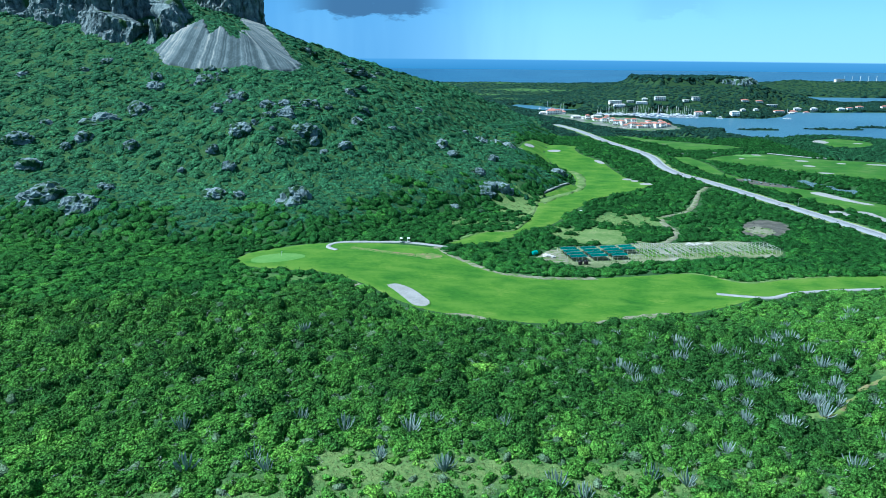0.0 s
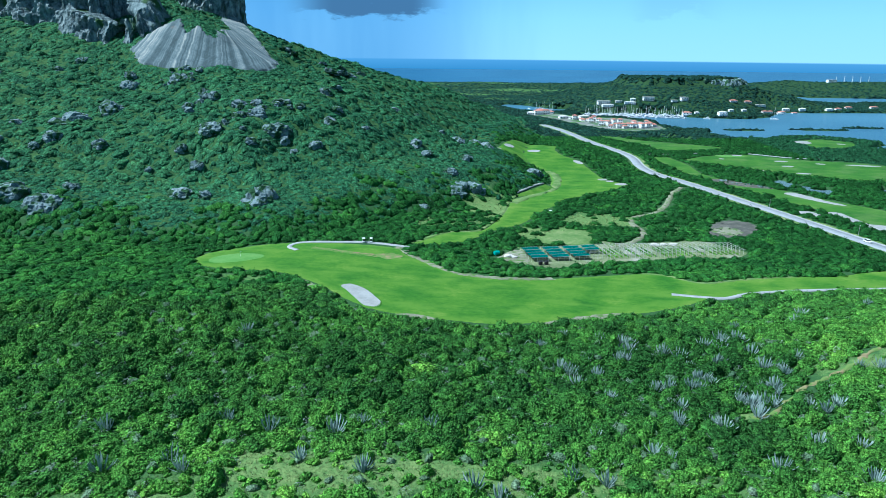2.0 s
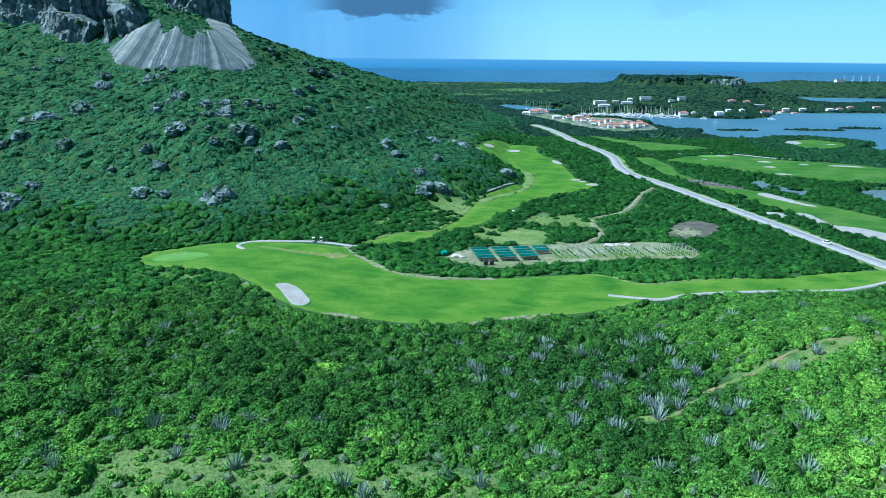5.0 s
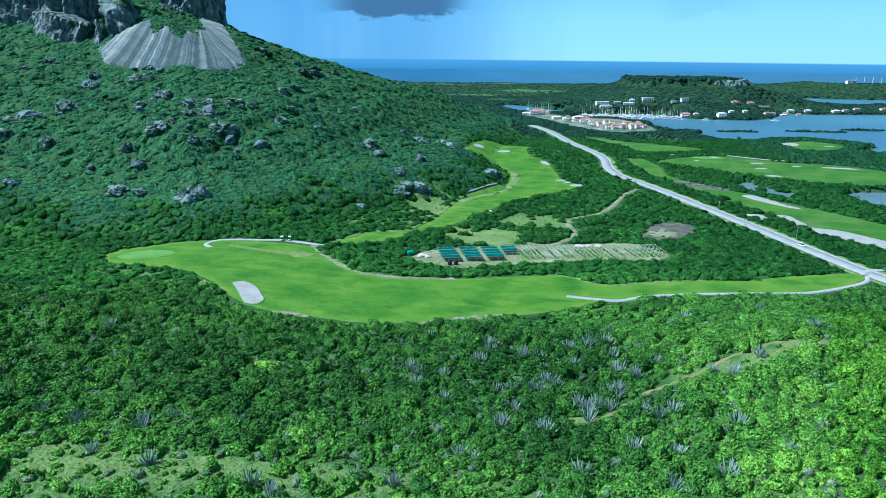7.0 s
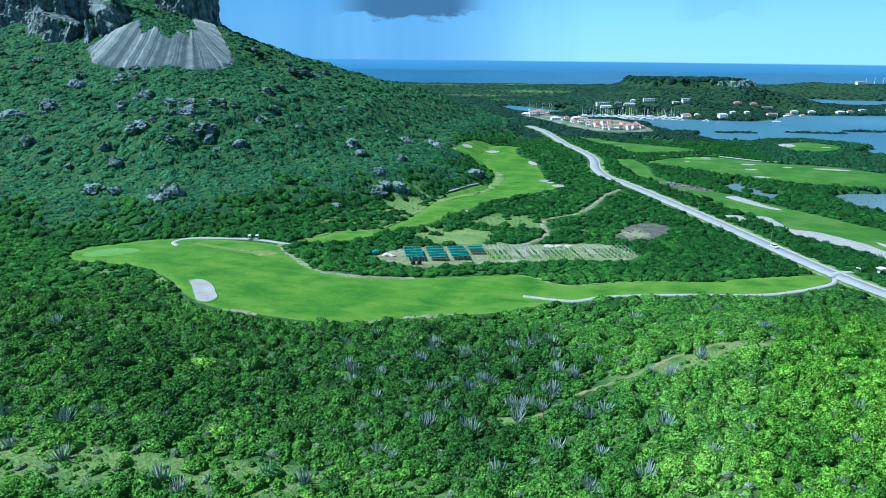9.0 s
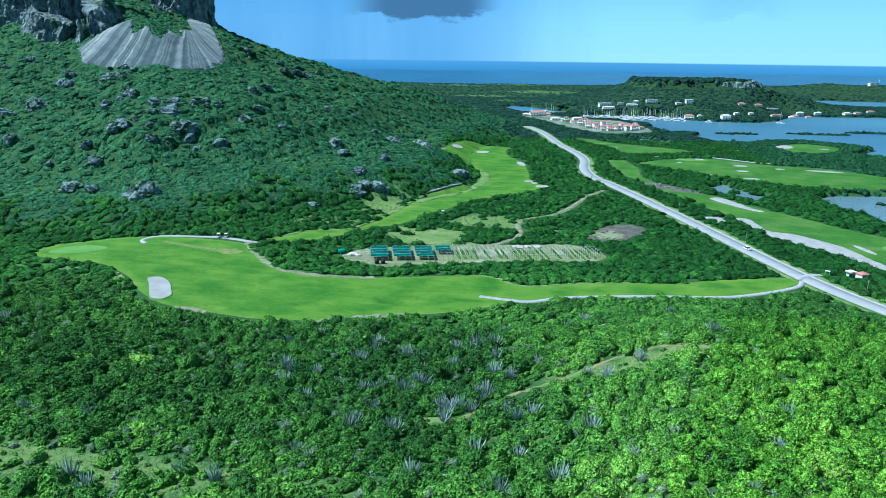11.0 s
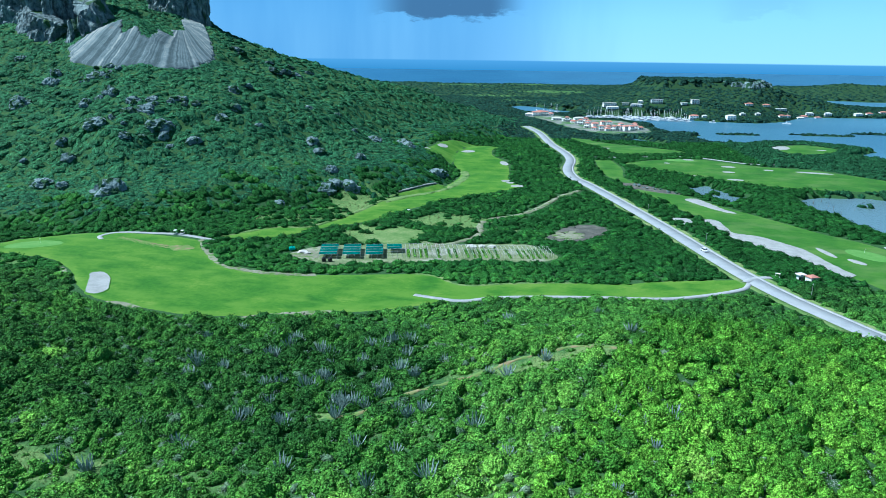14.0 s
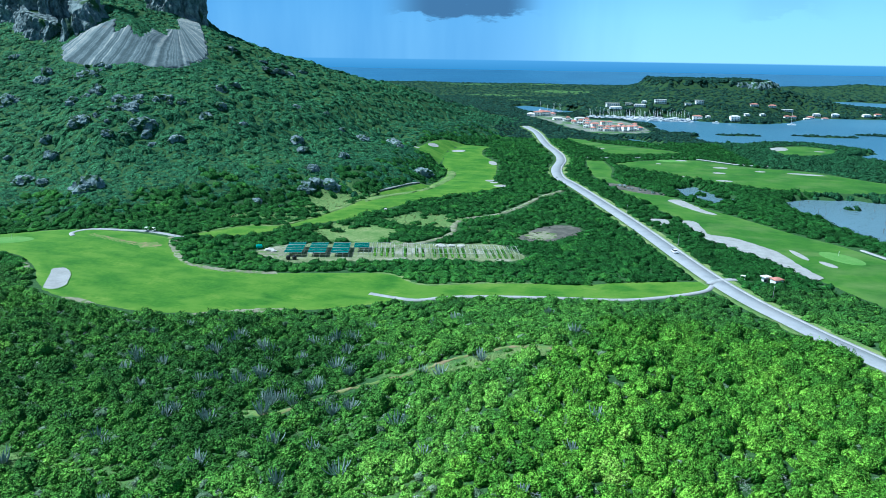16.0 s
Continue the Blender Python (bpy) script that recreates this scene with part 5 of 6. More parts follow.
grow("mangroves", points(300, 720, 250, 860, 4.9, lambda x, y: x > 360 - 0.0 * y), 2.6, 4.2, T_VALLEY, M_MANGROVE, "dark green mangroves round the ponds", (0.6, 0.95))
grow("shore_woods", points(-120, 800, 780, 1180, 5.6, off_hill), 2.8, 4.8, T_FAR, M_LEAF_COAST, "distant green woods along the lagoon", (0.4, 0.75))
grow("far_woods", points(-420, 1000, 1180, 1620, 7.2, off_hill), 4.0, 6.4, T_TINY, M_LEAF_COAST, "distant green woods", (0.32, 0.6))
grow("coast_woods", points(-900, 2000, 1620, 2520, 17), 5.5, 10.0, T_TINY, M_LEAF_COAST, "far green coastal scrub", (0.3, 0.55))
grow("undergrowth", points(-120, 260, 102, 206, 2.1, lambda x, y: ~tall_ground(x, y), 0.85), 0.8, 1.7, T_FAR, M_LEAF_LOW, "low bushes and weeds between the larger shrubs", (0.7, 1.3), "undergrowth")
grow("dry_grass", points(-90, 210, 100, 206, 0.85, lambda x, y: openness(x, y) > 0.22 + 0.15 * wavy(x, y, 6, 1.0), 0.0), 0.35, 0.85, T_GRASS, M_STRAW, "pale dry grass in openings of the scrub", (0.8, 1.3), "grass")
grow("meadow_scrub", points(-10, 170, 300, 425, 2.3, lambda x, y: openness(x, y) > 0.25, 0.35), 0.4, 1.2, T_FAR, M_STRAW, "low pale herbs and dry grass in the valley meadows", (0.5, 1.1), "herbs")
grow("sage_scrub", points(-120, 260, 103, 215, 8.0, None, 0.5), 0.9, 2.1, T_MID, M_SAGE, "grey-green bushes scattered in the scrub", (0.8, 1.3))
dry = points(-80, 240, 104, 200, 8.0)
grow("dry_bushes", dry, 1.0, 1.9, T_DRY, M_DRY, "leafless grey twiggy bushes in the scrub", (0.9, 1.3))


# ---- columnar cacti ----
def cactus(k):
    r = random.Random(50 + k)
    root = None
    n = 19 + k % 4
    for j in range(n):
        a = 2.4 * j + r.uniform(-0.3, 0.3)
        q = 0.16 * math.sqrt(j)
        h = r.uniform(2.5, 3.9) * (1 - 0.018 * j)
        foot = Vector((q * math.cos(a), q * math.sin(a), -0.3))
        bend = Vector((math.cos(a), math.sin(a), 0)) * r.uniform(0.18, 0.50) * math.sqrt(j + 0.3)
        bm = bmesh.new()
        rings = []
        steps = 4
        for s in range(steps + 1):
            u = s / steps
            c = foot + bend * min(1, 1.7 * u) * (0.4 + 0.6 * u) + Vector((0, 0, h * u))
            rad = 0.115 * (1 - 0.18 * u) * (1.0 if s < steps else 0.45)
            rings.append([bm.verts.new(c + Vector((math.cos(2 * math.pi * m / 6), math.sin(2 * math.pi * m / 6), 0)) * rad * (1.2 if m % 2 else 0.85)) for m in range(6)])
        for r0, r1 in zip(rings, rings[1:]):
            for m in range(6):
                bm.faces.new((r0[m], r0[(m + 1) % 6], r1[(m + 1) % 6], r1[m]))
        bm.faces.new(rings[-1])
        if root is None:
            me = bpy.data.meshes.new("cactus")
            bm.to_mesh(me)
            bm.free()
            me.materials.append(M_CACTUS)
            root = new("cactus", me)
        else:
            part("stem", bm, M_CACTUS, root)
    return tagged(root, "clump of grey-green columnar cactus in the scrub", "cactus", "cacti in the scrub")


CACTI = [(71, 183), (77, 194), (55, 172), (62, 172), (77, 165), (56, 198), (92, 172), (100, 165), (111, 167), (109, 140), (119, 139), (115, 127), (101, 158), (119, 155), (125, 183), (123, 157), (128, 131), (137, 150), (171, 155), (178, 154), (179, 144), (182, 206), (145, 140), (190, 140), (180, 163), (48, 190), (95, 130), (113, 178), (174, 229), (137, 208), (143, 216), (91, 172), (-33, 136), (-13, 123), (1, 120), (-43, 185), (75, 195), (73, 183), (81, 166), (77, 147), (108, 167), (89, 147), (-40, 120), (-53, 116), (46, 122)]
kinds = [cactus(k) for k in range(5)]
spots = list(CACTI) + [(rng.gauss(100, 26), rng.gauss(170, 14)) for _ in range(34)] + [(rng.uniform(-60, 200), rng.uniform(112, 160)) for _ in range(22)]
for k, (cx, cy) in enumerate(spots):
    s = rng.uniform(0.75, 1.2)
    m = pose(cx, cy, ground_z(cx, cy) + 0.25, 0, 0, rng.uniform(0, 360))
    if k < 5:
        kinds[k].matrix_world = m
    else:
        ob = copy_thing(kinds[k % 5], m)
        ob.scale = (s * 1.12, s * 1.12, s * 1.06)


# ---- plant nursery ----
def shade_house(name, x, y, w, l, turn, h=2.2, netted=(True, True, True, True)):
    """Rows of shade net on pipe posts; the long side runs along its y."""
    root = new(name)
    root.matrix_world = pose(x, y, ground_z(x, y) + 0.1, 0, 0, turn)
    n = len(netted)
    bay = l / n
    for k, on in enumerate(netted):
        y0 = -l / 2 + k * bay
        if on:
            bm = bmesh.new()
            cols, rows = 8, 6
            grid = [[bm.verts.new((-w / 2 + w * i / cols, y0 + 0.25 + (bay - 0.5) * j / rows, h + 0.35 * math.sin(math.pi * j / rows) - 0.10 * math.sin(math.pi * (i * 2 % cols) / cols) + 0.04 * math.sin(7 * i + 3 * j))) for j in range(rows + 1)] for i in range(cols + 1)]
            for i in range(cols):
                for j in range(rows):
                    bm.faces.new((grid[i][j], grid[i + 1][j], grid[i + 1][j + 1], grid[i][j + 1]))
            bmesh.ops.solidify(bm, geom=bm.faces[:], thickness=0.04)
            part("shade_net", bm, M_NET, root, "sagging teal shade net")
    for k in range(n + 1):
        yy = -l / 2 + k * bay
        for i in range(4):
            xx = -w / 2 + w * i / 3
            part("post", tube(bmesh.new(), (xx, yy, -0.3), (xx, yy, h + 0.1), 0.07), M_PIPE, root)
        part("rail", tube(bmesh.new(), (-w / 2, yy, h), (w / 2, yy, h), 0.06), M_PIPE, root)
    return tagged(root, "plant nursery shade house with teal netting on pipe posts", "shade house", "shade houses of the nursery")


shade_house("shade_house", 58.0, 290.5, 8.0, 17, 12, netted=(True, True, True, True))
shade_house("shade_house", 68.0, 293.5, 8.0, 17, 12, netted=(True, True, True, True))
shade_house("shade_house", 78.0, 296.5, 8.0, 17, 12, netted=(True, True, True, True))
shade_house("shade_house", 87.0, 299.5, 7.0, 17, 12, netted=(False, False, True, True))


def hoop_frame(x, y, l, turn):
    root = new("hoop_frame")
    root.matrix_world = pose(x, y, ground_z(x, y) + 0.1, 0, 0, turn)
    for k in range(5):
        yy = -l / 2 + l * k / 4
        part("post", tube(bmesh.new(), (0, yy, -0.3), (0, yy, 2.4), 0.075), M_PIPE, root)
    part("rail", tube(bmesh.new(), (0, -l / 2, 2.35), (0, l / 2, 2.35), 0.07), M_PIPE, root)
    part("cross_rail", tube(bmesh.new(), (-1.4, 0, 2.30), (1.4, 0, 2.30), 0.05), M_PIPE, root)
    part("cross_rail", tube(bmesh.new(), (-1.4, -l / 2, 2.30), (1.4, -l / 2, 2.30), 0.05), M_PIPE, root)
    part("cross_rail", tube(bmesh.new(), (-1.4, l / 2, 2.30), (1.4, l / 2, 2.30), 0.05), M_PIPE, root)
    return tagged(root, "bare grey pipe frame row of the plant nursery", "pipe frame", "pipe frames of the nursery")


for k in range(34):
    u = k / 33
    hoop_frame(92 + 68 * u, 301 + 11.0 * u, 18 - 5 * u, 12)
# low plant beds between the frames
for k in range(24):
    u = (k + 0.5) / 24
    if rng.random() < 0.8:
        bx, by = 92 + 66 * u, 301.0 + 11.0 * u
        V, F = T_FAR[k % 6]
        t = np.concatenate([V * np.array((0.9, 0.9, 0.5)) + np.array((0.15 * (j % 2), j * 1.1 - 7.0, 0)) for j in range(14)])
        bed = new("plant_bed", soup("plant_bed", t, np.concatenate([F + j * len(V) for j in range(14)]), np.full(len(t), 0.45 + 0.25 * rng.random()), M_LEAF))
        bed.matrix_world = pose(bx, by, ground_z(bx, by) + 0.2, 0, 0, 12)
        tagged(bed, "row of young green nursery plants", "plant bed", "plant beds of the nursery")


def drum(name, x, y, r, h, mat, label, category, lying=False, turn=0):
    root = new(name)
    root.matrix_world = pose(x, y, ground_z(x, y) + 0.15, 0, 0, turn)
    bm = bmesh.new()
    m = Matrix.Translation((0, 0, r)) @ Matrix.Rotation(radians(90), 4, "X") if lying else Matrix.Translation((0, 0, h / 2))
    bmesh.ops.create_cone(bm, cap_ends=True, segments=20, radius1=r, radius2=r, depth=h, matrix=m)
    bmesh.ops.bevel(bm, geom=[e for e in bm.edges if len(e.link_faces) == 2 and e.calc_face_angle(0) > 1.0], offset=r * 0.22, segments=3, affect="EDGES")
    part("tank_body", bm, mat, root)
    bm = bmesh.new()
    tube(bm, (0, 0, 2 * r - 0.05) if lying else (0, 0, h - 0.05), (0, 0, 2 * r + 0.2) if lying else (0, 0, h + 0.18), r * 0.3, n=12)
    part("lid", bm, mat, root)
    if lying:
        for s in (-0.3, 0.3):
            part("cradle", box(bmesh.new(), -r * 0.8, s * h - 0.2, -0.25, r * 0.8, s * h + 0.2, r * 0.45, 0.04), M_CONCRETE, root)
    return tagged(root, label, category)


drum("water_tank", 40.5, 289.5, 1.0, 2.8, M_TANK, "teal water tank lying on concrete cradles", "water tank", True, -60)
drum("black_tank", 59.3, 277.5, 0.95, 1.8, M_BLACK, "upright black plastic water tank", "water tank")
drum("black_tank", 62.0, 278.2, 0.95, 1.8, M_BLACK, "upright black plastic water tank", "water tank")
for bx, by, s in ((46, 288, 2.4), (48.6, 287, 1.6), (122, 318, 2.6), (127, 319.5, 2.0), (132, 320, 2.2)):
    ob = new("rubble_heap", BOULDERS[3].copy())
    ob.data.materials[0] = M_STONES
    ob.matrix_world = pose(bx, by, ground_z(bx, by) + 0.3, 0, 0, bx * 9) @ Matrix.Diagonal((s, s * 0.8, s * 0.4, 1))
    tagged(ob, "low heap of pale rubble on bare earth", "rubble")


# ---- buildings ----
def hip_roof(bm, w, d, z, rise, over=0.35):
    x, y = w / 2 + over, d / 2 + over
    k = max(0.0, x - y)
    b = [bm.verts.new(p) for p in ((-x, -y, z), (x, -y, z), (x, y, z), (-x, y, z))]
    e = [bm.verts.new(p) for p in ((-x, -y, z + 0.25), (x, -y, z + 0.25), (x, y, z + 0.25), (-x, y, z + 0.25))]
    t = [bm.verts.new((-k, 0, z + rise)), bm.verts.new((k + 0.01, 0, z + rise))]
    for i in range(4):
        bm.faces.new((b[i], b[(i + 1) % 4], e[(i + 1) % 4], e[i]))
    bm.faces.new(b[::-1])
    bm.faces.new((e[0], e[1], t[1], t[0]))
    bm.faces.new((e[1], e[2], t[1]))
    bm.faces.new((e[2], e[3], t[0], t[1]))
    bm.faces.new((e[3], e[0], t[0]))
    return bm


def house(x, y, w, d, storeys, turn, roof, label, category="house", group=""):
    root = new("house")
    root.matrix_world = pose(x, y, ground_z(x, y), 0, 0, turn)
    h = 3.0 * storeys
    part("wall", box(bmesh.new(), -w / 2, -d / 2, -0.3, w / 2, d / 2, h), M_WALL, root)
    part("plinth", box(bmesh.new(), -w / 2 - 0.15, -d / 2 - 0.15, -3.5, w / 2 + 0.15, d / 2 + 0.15, 0.0), M_ROCK, root, "rough stone plinth")
    if roof == "flat":
        bm = box(bmesh.new(), -w / 2 - 0.8, -d / 2 - 1.0, h, w / 2 + 0.8, d / 2 + 0.4, h + 0.45, 0.05)
        part("roof", bm, M_ROOF_GREY, root)
    else:
        part("roof", hip_roof(bmesh.new(), w, d, h, 0.2 * d + 0.5), M_ROOF_RED if roof == "red" else M_ROOF_GREY, root)
    n = max(2, int(w / 3.6))
    for s in range(storeys):
        for i in range(n):
            wx = -w / 2 + w * (i + 0.5) / n
            wide = 0.9 if roof == "flat" else 0.6
            if s == 0 and i == n // 2:
                part("door", box(bmesh.new(), wx - 0.5, -d / 2 - 0.06, 0.0, wx + 0.5, -d / 2 + 0.05, 2.1), M_WOOD, root)
            else:
                part("window", box(bmesh.new(), wx - wide, -d / 2 - 0.05, 3 * s + 0.9, wx + wide, -d / 2 + 0.05, 3 * s + 2.2), M_PANE, root)
    if storeys > 1:
        bm = box(bmesh.new(), -w / 2, -d / 2 - 1.6, 2.85, w / 2, -d / 2 + 0.02, 3.05)
        for i in range(n + 1):
            xx = -w / 2 + 0.1 + (w - 0.2) * i / n
            box(bm, xx - 0.12, -d / 2 - 1.55, -1.5, xx + 0.12, -d / 2 - 1.31, 2.86)
        part("balcony", bm, M_WALL, root)
    return tagged(root, label, category, group)


hr = random.Random(8)
for n, x0, y0, x1, y1 in ((9, 236, 897, 298, 912), (8, 229, 930, 293, 938), (6, 214, 985, 262, 962), (4, 206, 1012, 232, 1000)):
    for k in range(n):
        u = k / (n - 1)
        bx, by = x0 + (x1 - x0) * u + hr.uniform(-1, 1), y0 + (y1 - y0) * u - 12 * math.sin(math.pi * u) + hr.uniform(-4, 4)
        house(bx, by, hr.uniform(5.5, 7.5), hr.uniform(6, 8), hr.choice((1, 2, 2)), hr.uniform(-30, 30), "red", "white village house with a terracotta hip roof", group="village houses")
for bx, by, w, s, rf in ((150, 1098, 12, 1, "grey"), (162, 1096, 14, 2, "red"), (174, 1106, 15, 2, "red"), (184, 1116, 12, 1, "red"), (168, 1116, 12, 2, "red"), (192, 1030, 14, 1, "grey"), (206, 1022, 12, 1, "flat"), (226, 1040, 16, 1, "grey")):
    house(bx, by, w, 8, s, hr.uniform(-20, 20), rf, "white marina building beside the harbour road", "building", "marina buildings")
VILLA_LABEL = {"flat": "modern white flat-roofed villa on the wooded slope", "red": "white villa with a terracotta roof by the lagoon", "grey": "white villa with a pale grey roof by the lagoon"}
for bx, by, w, d, s, rf in VILLAS:
    house(bx, by, w * 0.78, d * 0.72, s if rf == "flat" or bx < 480 else 1, hr.uniform(-12, 12), rf, VILLA_LABEL[rf], "villa", "villas across the lagoon")
ob = house(269, 288, 3.8, 3.2, 1, 25, "red", "small roadside hut with a terracotta roof", "hut")
ob = house(265.2, 290.6, 2.0, 1.8, 1, 25, "flat", "small white roadside booth", "booth")


# ---- boats ----
def sailboat(x, y, length, mast, turn, twin=False, label="white sailing yacht with a bare mast at its mooring"):
    root = new("sailboat")
    root.matrix_world = pose(x, y, 0.0, 0, 0, turn)
    for k, dx in enumerate((-1.6, 1.6) if twin else (0.0,)):
        bm = bmesh.new()
        wide = 0.8 if twin else length * 0.15
        rings = []
        for i in range(9):
            u = i / 8
            b = wide * math.sin(math.pi * min(1, 0.22 + 0.78 * (1 - u) ** 0.6) / 2) if u < 1 else 0.03
            yy = length * (u - 0.5)
            rings.append([bm.verts.new((dx + sx * b * f, yy, zz + 0.25 * u * u)) for sx, f, zz in ((-1, 1, 1.0), (-1, 0.8, 0.1), (0, 0.01, -0.4), (1, 0.8, 0.1), (1, 1, 1.0))])
        for r0, r1 in zip(rings, rings[1:]):
            for j in range(4):
                bm.faces.new((r0[j], r0[j + 1], r1[j + 1], r1[j]))
            bm.faces.new((r0[4], r0[0], r1[0], r1[4]))
        bm.faces.new(rings[0][::-1])
        part("hull", bm, M_HULL, root)
    wc = 2.4 if twin else length * 0.09
    part("cabin", box(bmesh.new(), -wc, -length * 0.22, 0.95, wc, length * 0.16, 1.75, 0.2), M_HULL, root)
    part("window", box(bmesh.new(), -wc - 0.03, -length * 0.12, 1.25, wc + 0.03, length * 0.10, 1.5), M_PANE, root)
    part("mast", tube(bmesh.new(), (0, length * 0.06, 1.0), (0, length * 0.06, mast), 0.15, 0.09), M_HULL, root)
    part("boom", tube(bmesh.new(), (0, length * 0.06, 2.6), (0, -length * 0.36, 2.6), 0.12), M_ALU, root)
    part("furled_sail", tube(bmesh.new(), (0, length * 0.04, 2.85), (0, -length * 0.34, 2.85), 0.22, 0.16), M_BLUE, root)
    return tagged(root, label, "sailboat", "boats in the marina")


def motor_yacht(x, y, length, turn):
    root = new("motor_yacht")
    root.matrix_world = pose(x, y, 0.0, 0, 0, turn)
    bm = box(bmesh.new(), -length * 0.15, -length / 2, -0.4, length * 0.15, length / 2, 1.5)
    for v in bm.verts:
        if v.co.y > 0:
            v.co.x *= 0.12 if v.co.z > 0 else 0.05
            v.co.z += 0.5 if v.co.z > 0 else 0
    part("hull", bm, M_HULL, root)
    part("cabin", box(bmesh.new(), -length * 0.11, -length * 0.36, 1.45, length * 0.11, length * 0.12, 2.9, 0.25), M_HULL, root)
    part("window", box(bmesh.new(), -length * 0.113, -length * 0.30, 1.95, length * 0.113, length * 0.125, 2.5), M_PANE, root)
    part("flybridge", box(bmesh.new(), -length * 0.09, -length * 0.28, 2.88, length * 0.09, length * 0.02, 3.7, 0.2), M_HULL, root)
    return tagged(root, "white motor yacht moored in the marina", "motor yacht", "boats in the marina")


for k in range(130):
    u = (k // 5) / 25
    v = k % 5
    bx = 245 + 150 * u + hr.uniform(-4, 4)
    by = 1086 + 12 * v + 5 * math.sin(u * 3) + hr.uniform(-4, 4)
    if float(lie(np.array([bx]), np.array([by]))[0]) > -0.3:
        continue
    if k % 2 == 0:
        motor_yacht(bx, by, hr.uniform(11, 17), hr.choice((80, 95, 275)) + hr.uniform(-6, 6))
    else:
        sailboat(bx, by, hr.uniform(10, 15), hr.uniform(12, 19), hr.choice((85, 265)) + hr.uniform(-8, 8))
for k in range(8):
    bx, by = hr.uniform(150, 205), hr.uniform(1195, 1260)
    if ground_z(bx, by) < -0.5:
        sailboat(bx, by, hr.uniform(9, 13), hr.uniform(12, 18), hr.uniform(0, 360))
sailboat(545, 1090, 12, 19, 60, True, "white catamaran with a tall mast anchored on the lagoon")
motor_yacht(433, 1083, 10, 80)


# ---- vehicles and posts ----
def wheel(root, x, y, r, w):
    t = part("wheel", tube(bmesh.new(), (x - w / 2, y, r), (x + w / 2, y, r), r, n=16), M_TYRE, root)
    rim = bmesh.new()
    tube(rim, (x - w / 2 - 0.01, y, r), (x + w / 2 + 0.01, y, r), r * 0.6, n=12)
    part("rim", rim, M_ALU, t)


def car(x, y, turn):
    root = new("car")
    root.matrix_world = pose(x, y, ground_z(x, y) + 0.48, 0, 0, turn)
    part("body", box(bmesh.new(), -0.92, -2.25, 0.28, 0.92, 2.25, 0.92, 0.14), M_PAINT, root)
    bm = box(bmesh.new(), -0.84, -1.5, 0.88, 0.84, 1.15, 1.62, 0.05)
    for v in bm.verts:
        if v.co.z > 1.2:
            v.co.x *= 0.84
            v.co.y = v.co.y * 0.74 - 0.1
    part("cabin", bm, M_PANE, root)
    part("roof", box(bmesh.new(), -0.70, -1.22, 1.58, 0.70, 0.72, 1.66, 0.03), M_PAINT, root)
    for sx in (-0.84, 0.84):
        for sy in (-1.4, 1.4):
            wheel(root, sx, sy, 0.33, 0.22)
    for sx in (-0.66, 0.66):
        part("headlight", box(bmesh.new(), sx - 0.18, 2.2, 0.6, sx + 0.18, 2.27, 0.76, 0.02), M_ALU, root)
    return tagged(root, "white saloon car on the asphalt road", "car")


def golf_cart(x, y, turn):
    root = new("golf_cart")
    root.matrix_world = pose(x, y, ground_z(x, y) + 0.34, 0, 0, turn)
    part("body", box(bmesh.new(), -0.6, -1.2, 0.25, 0.6, 1.2, 0.62, 0.08), M_PAINT, root)
    part("seat", box(bmesh.new(), -0.55, -0.5, 0.6, 0.55, 0.05, 0.82, 0.05), M_BLACK, root)
    part("backrest", box(bmesh.new(), -0.55, -0.6, 0.8, 0.55, -0.48, 1.2, 0.04), M_BLACK, root)
    part("roof", box(bmesh.new(), -0.66, -1.0, 1.86, 0.66, 0.95, 1.95, 0.04), M_PAINT, root)
    for sx in (-0.56, 0.56):
        for sy in (-0.9, 0.85):
            part("post", tube(bmesh.new(), (sx, sy, 0.6), (sx, sy, 1.88), 0.03), M_ALU, root)
            wheel(root, sx, sy * 0.9, 0.23, 0.18)
    return tagged(root, "white golf cart with a flat roof", "golf cart")


car(235.5, 329.5, 197)
golf_cart(257, 293, 60)
golf_cart(79, 383, 30)
golf_cart(-22, 299, 12)
golf_cart(-18.5, 299.5, 8)


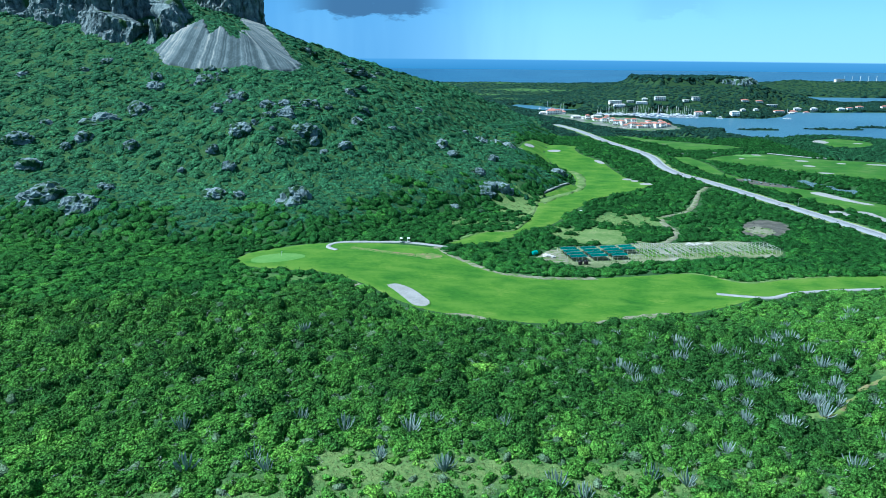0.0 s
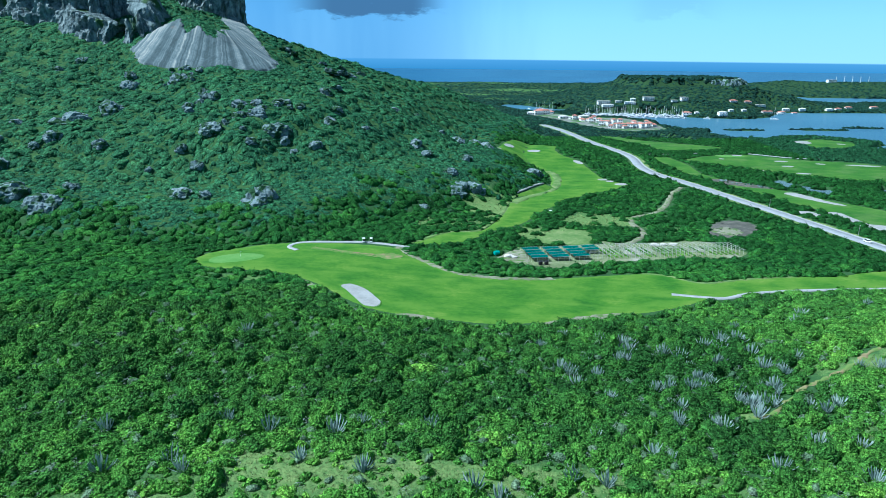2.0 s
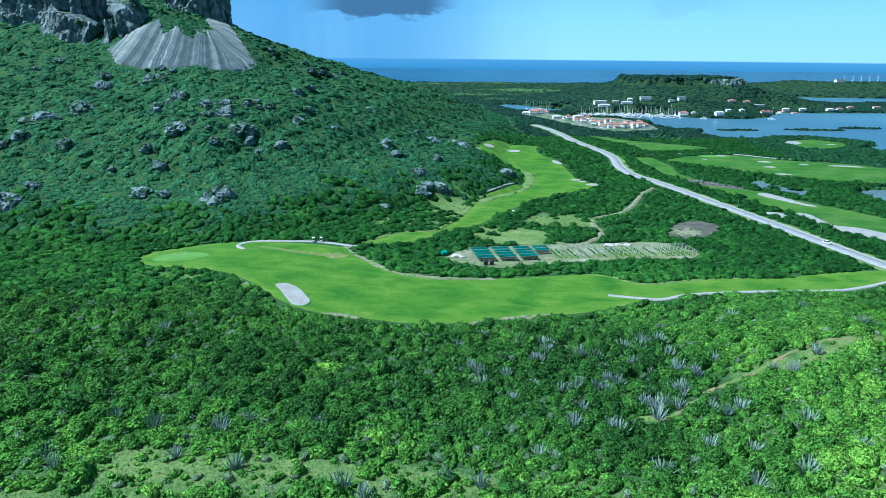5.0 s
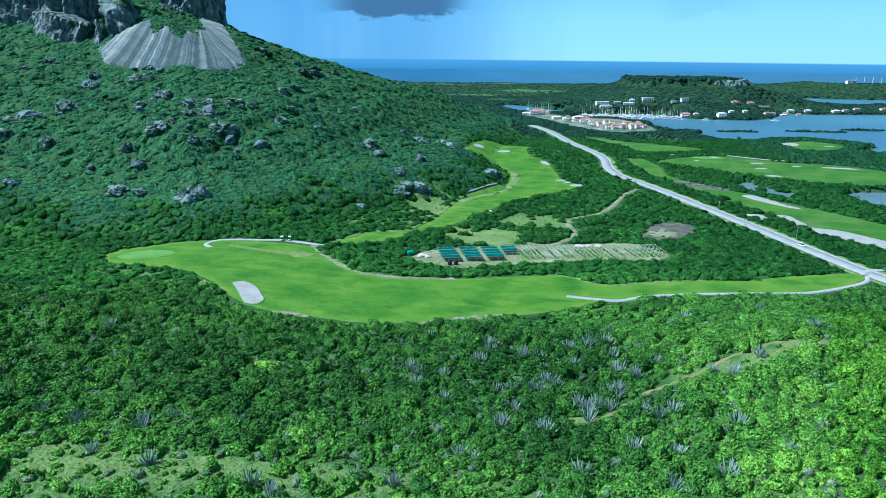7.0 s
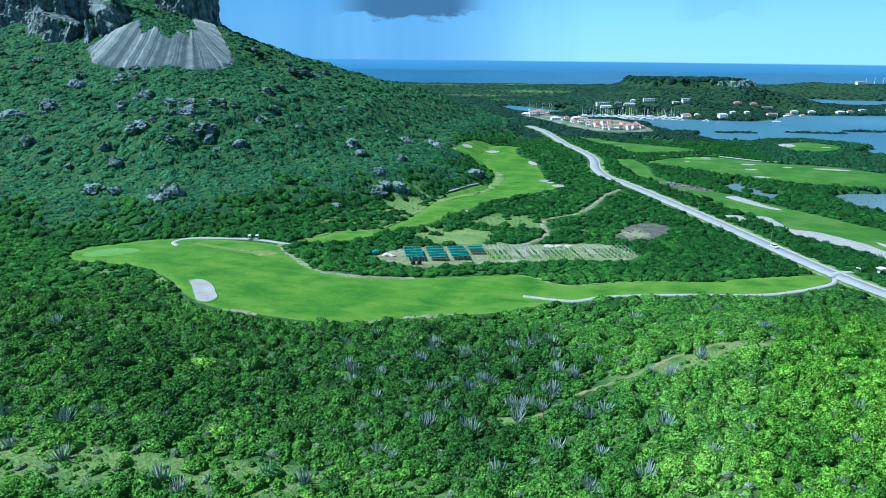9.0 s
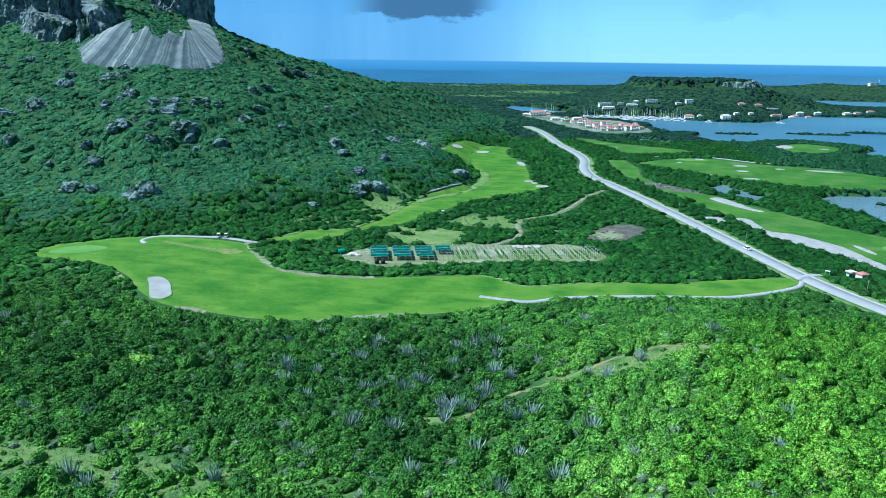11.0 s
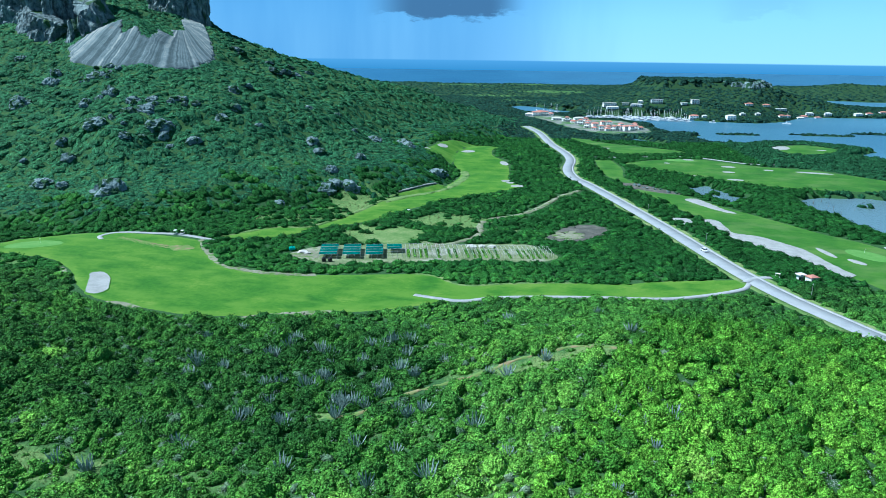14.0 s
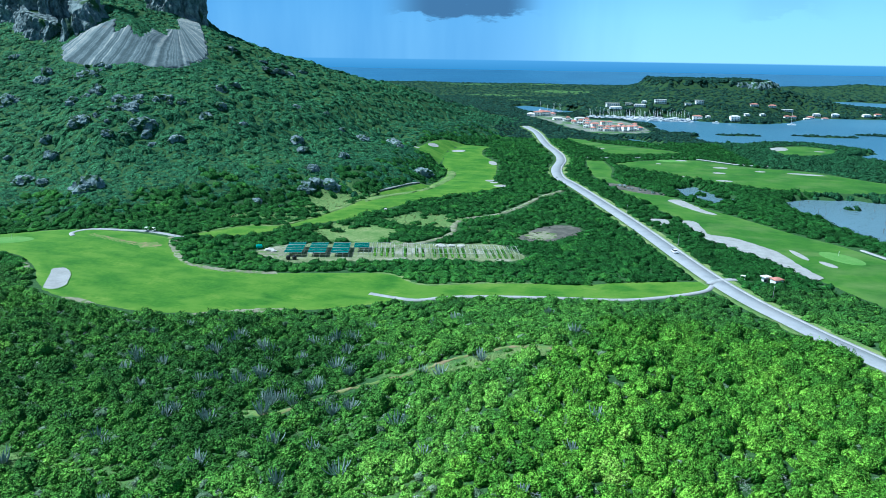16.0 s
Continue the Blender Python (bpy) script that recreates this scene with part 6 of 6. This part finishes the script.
def street_pole(x, y):
    root = new("street_pole")
    root.matrix_world = pose(x, y, ground_z(x, y))
    part("pole", tube(bmesh.new(), (0, 0, -0.4), (0, 0, 5.5), 0.13, 0.08, 8), M_CONCRETE, root)
    part("cap", tube(bmesh.new(), (0, 0, 5.45), (0, 0, 5.8), 0.2, 0.2, 8), M_ALU, root)
    part("base", box(bmesh.new(), -0.3, -0.3, -0.3, 0.3, 0.3, 0.35, 0.04), M_CONCRETE, root)
    return tagged(root, "short pale roadside post on the verge", "post", "roadside posts")


for px, py in ((283, 222), (262, 270), (240, 345), (222, 410)):
    street_pole(px, py)


def flagstick(x, y):
    root = new("flagstick")
    root.matrix_world = pose(x, y, ground_z(x, y) + 0.2)
    part("pole", tube(bmesh.new(), (0, 0, -0.2), (0, 0, 2.3), 0.035), M_HULL, root)
    bm = bmesh.new()
    vs = [bm.verts.new(p) for p in ((0.03, 0, 2.25), (0.62, 0.06, 2.08), (0.03, 0, 1.86))]
    bm.faces.new(vs)
    bmesh.ops.solidify(bm, geom=bm.faces[:], thickness=0.02)
    part("flag", bm, M_HULL, root)
    return tagged(root, "white flagstick on the putting green", "flagstick")


flagstick(-72, 271)
flagstick(314, 340)
# dead trunks standing in the mangrove pond
for k in range(38):
    bx, by = hr.uniform(336, 440), hr.uniform(385, 495)
    if ground_z(bx, by) > -0.4:
        continue
    h = hr.uniform(1.2, 3.2)
    bm = tube(bmesh.new(), (0, 0, -1.8), (hr.uniform(-0.4, 0.4), hr.uniform(-0.3, 0.3), h), 0.14, 0.05, 5)
    tube(bm, (0, 0, h * 0.5), (hr.uniform(-0.9, 0.9), 0.2, h * 0.95), 0.06, 0.03, 5)
    me = bpy.data.meshes.new("dead_trunk")
    bm.to_mesh(me)
    bm.free()
    me.materials.append(M_BARK)
    ob = new("dead_trunk", me)
    ob.location = (bx, by, 0)
    tagged(ob, "bare dead mangrove trunk standing in water", "dead trunk", "dead trunks in the pond")


def wind_turbine(x, y):
    root = new("wind_turbine")
    root.matrix_world = pose(x, y, ground_z(x, y))
    part("tower", tube(bmesh.new(), (0, 0, -2), (0, 0, 17), 0.9, 0.55, 10), M_HULL, root)
    part("nacelle", box(bmesh.new(), -0.7, -1.6, 16.6, 0.7, 1.6, 18.0, 0.2), M_HULL, root)
    return tagged(root, "far white tower on the coastal ridge", "tower", "towers on the ridge")


for k in range(5):
    wind_turbine(1255 + 26 * k, 2190)
house(1235, 2180, 26, 14, 3, 0, "flat", "far pale industrial building on the coastal ridge", "building")
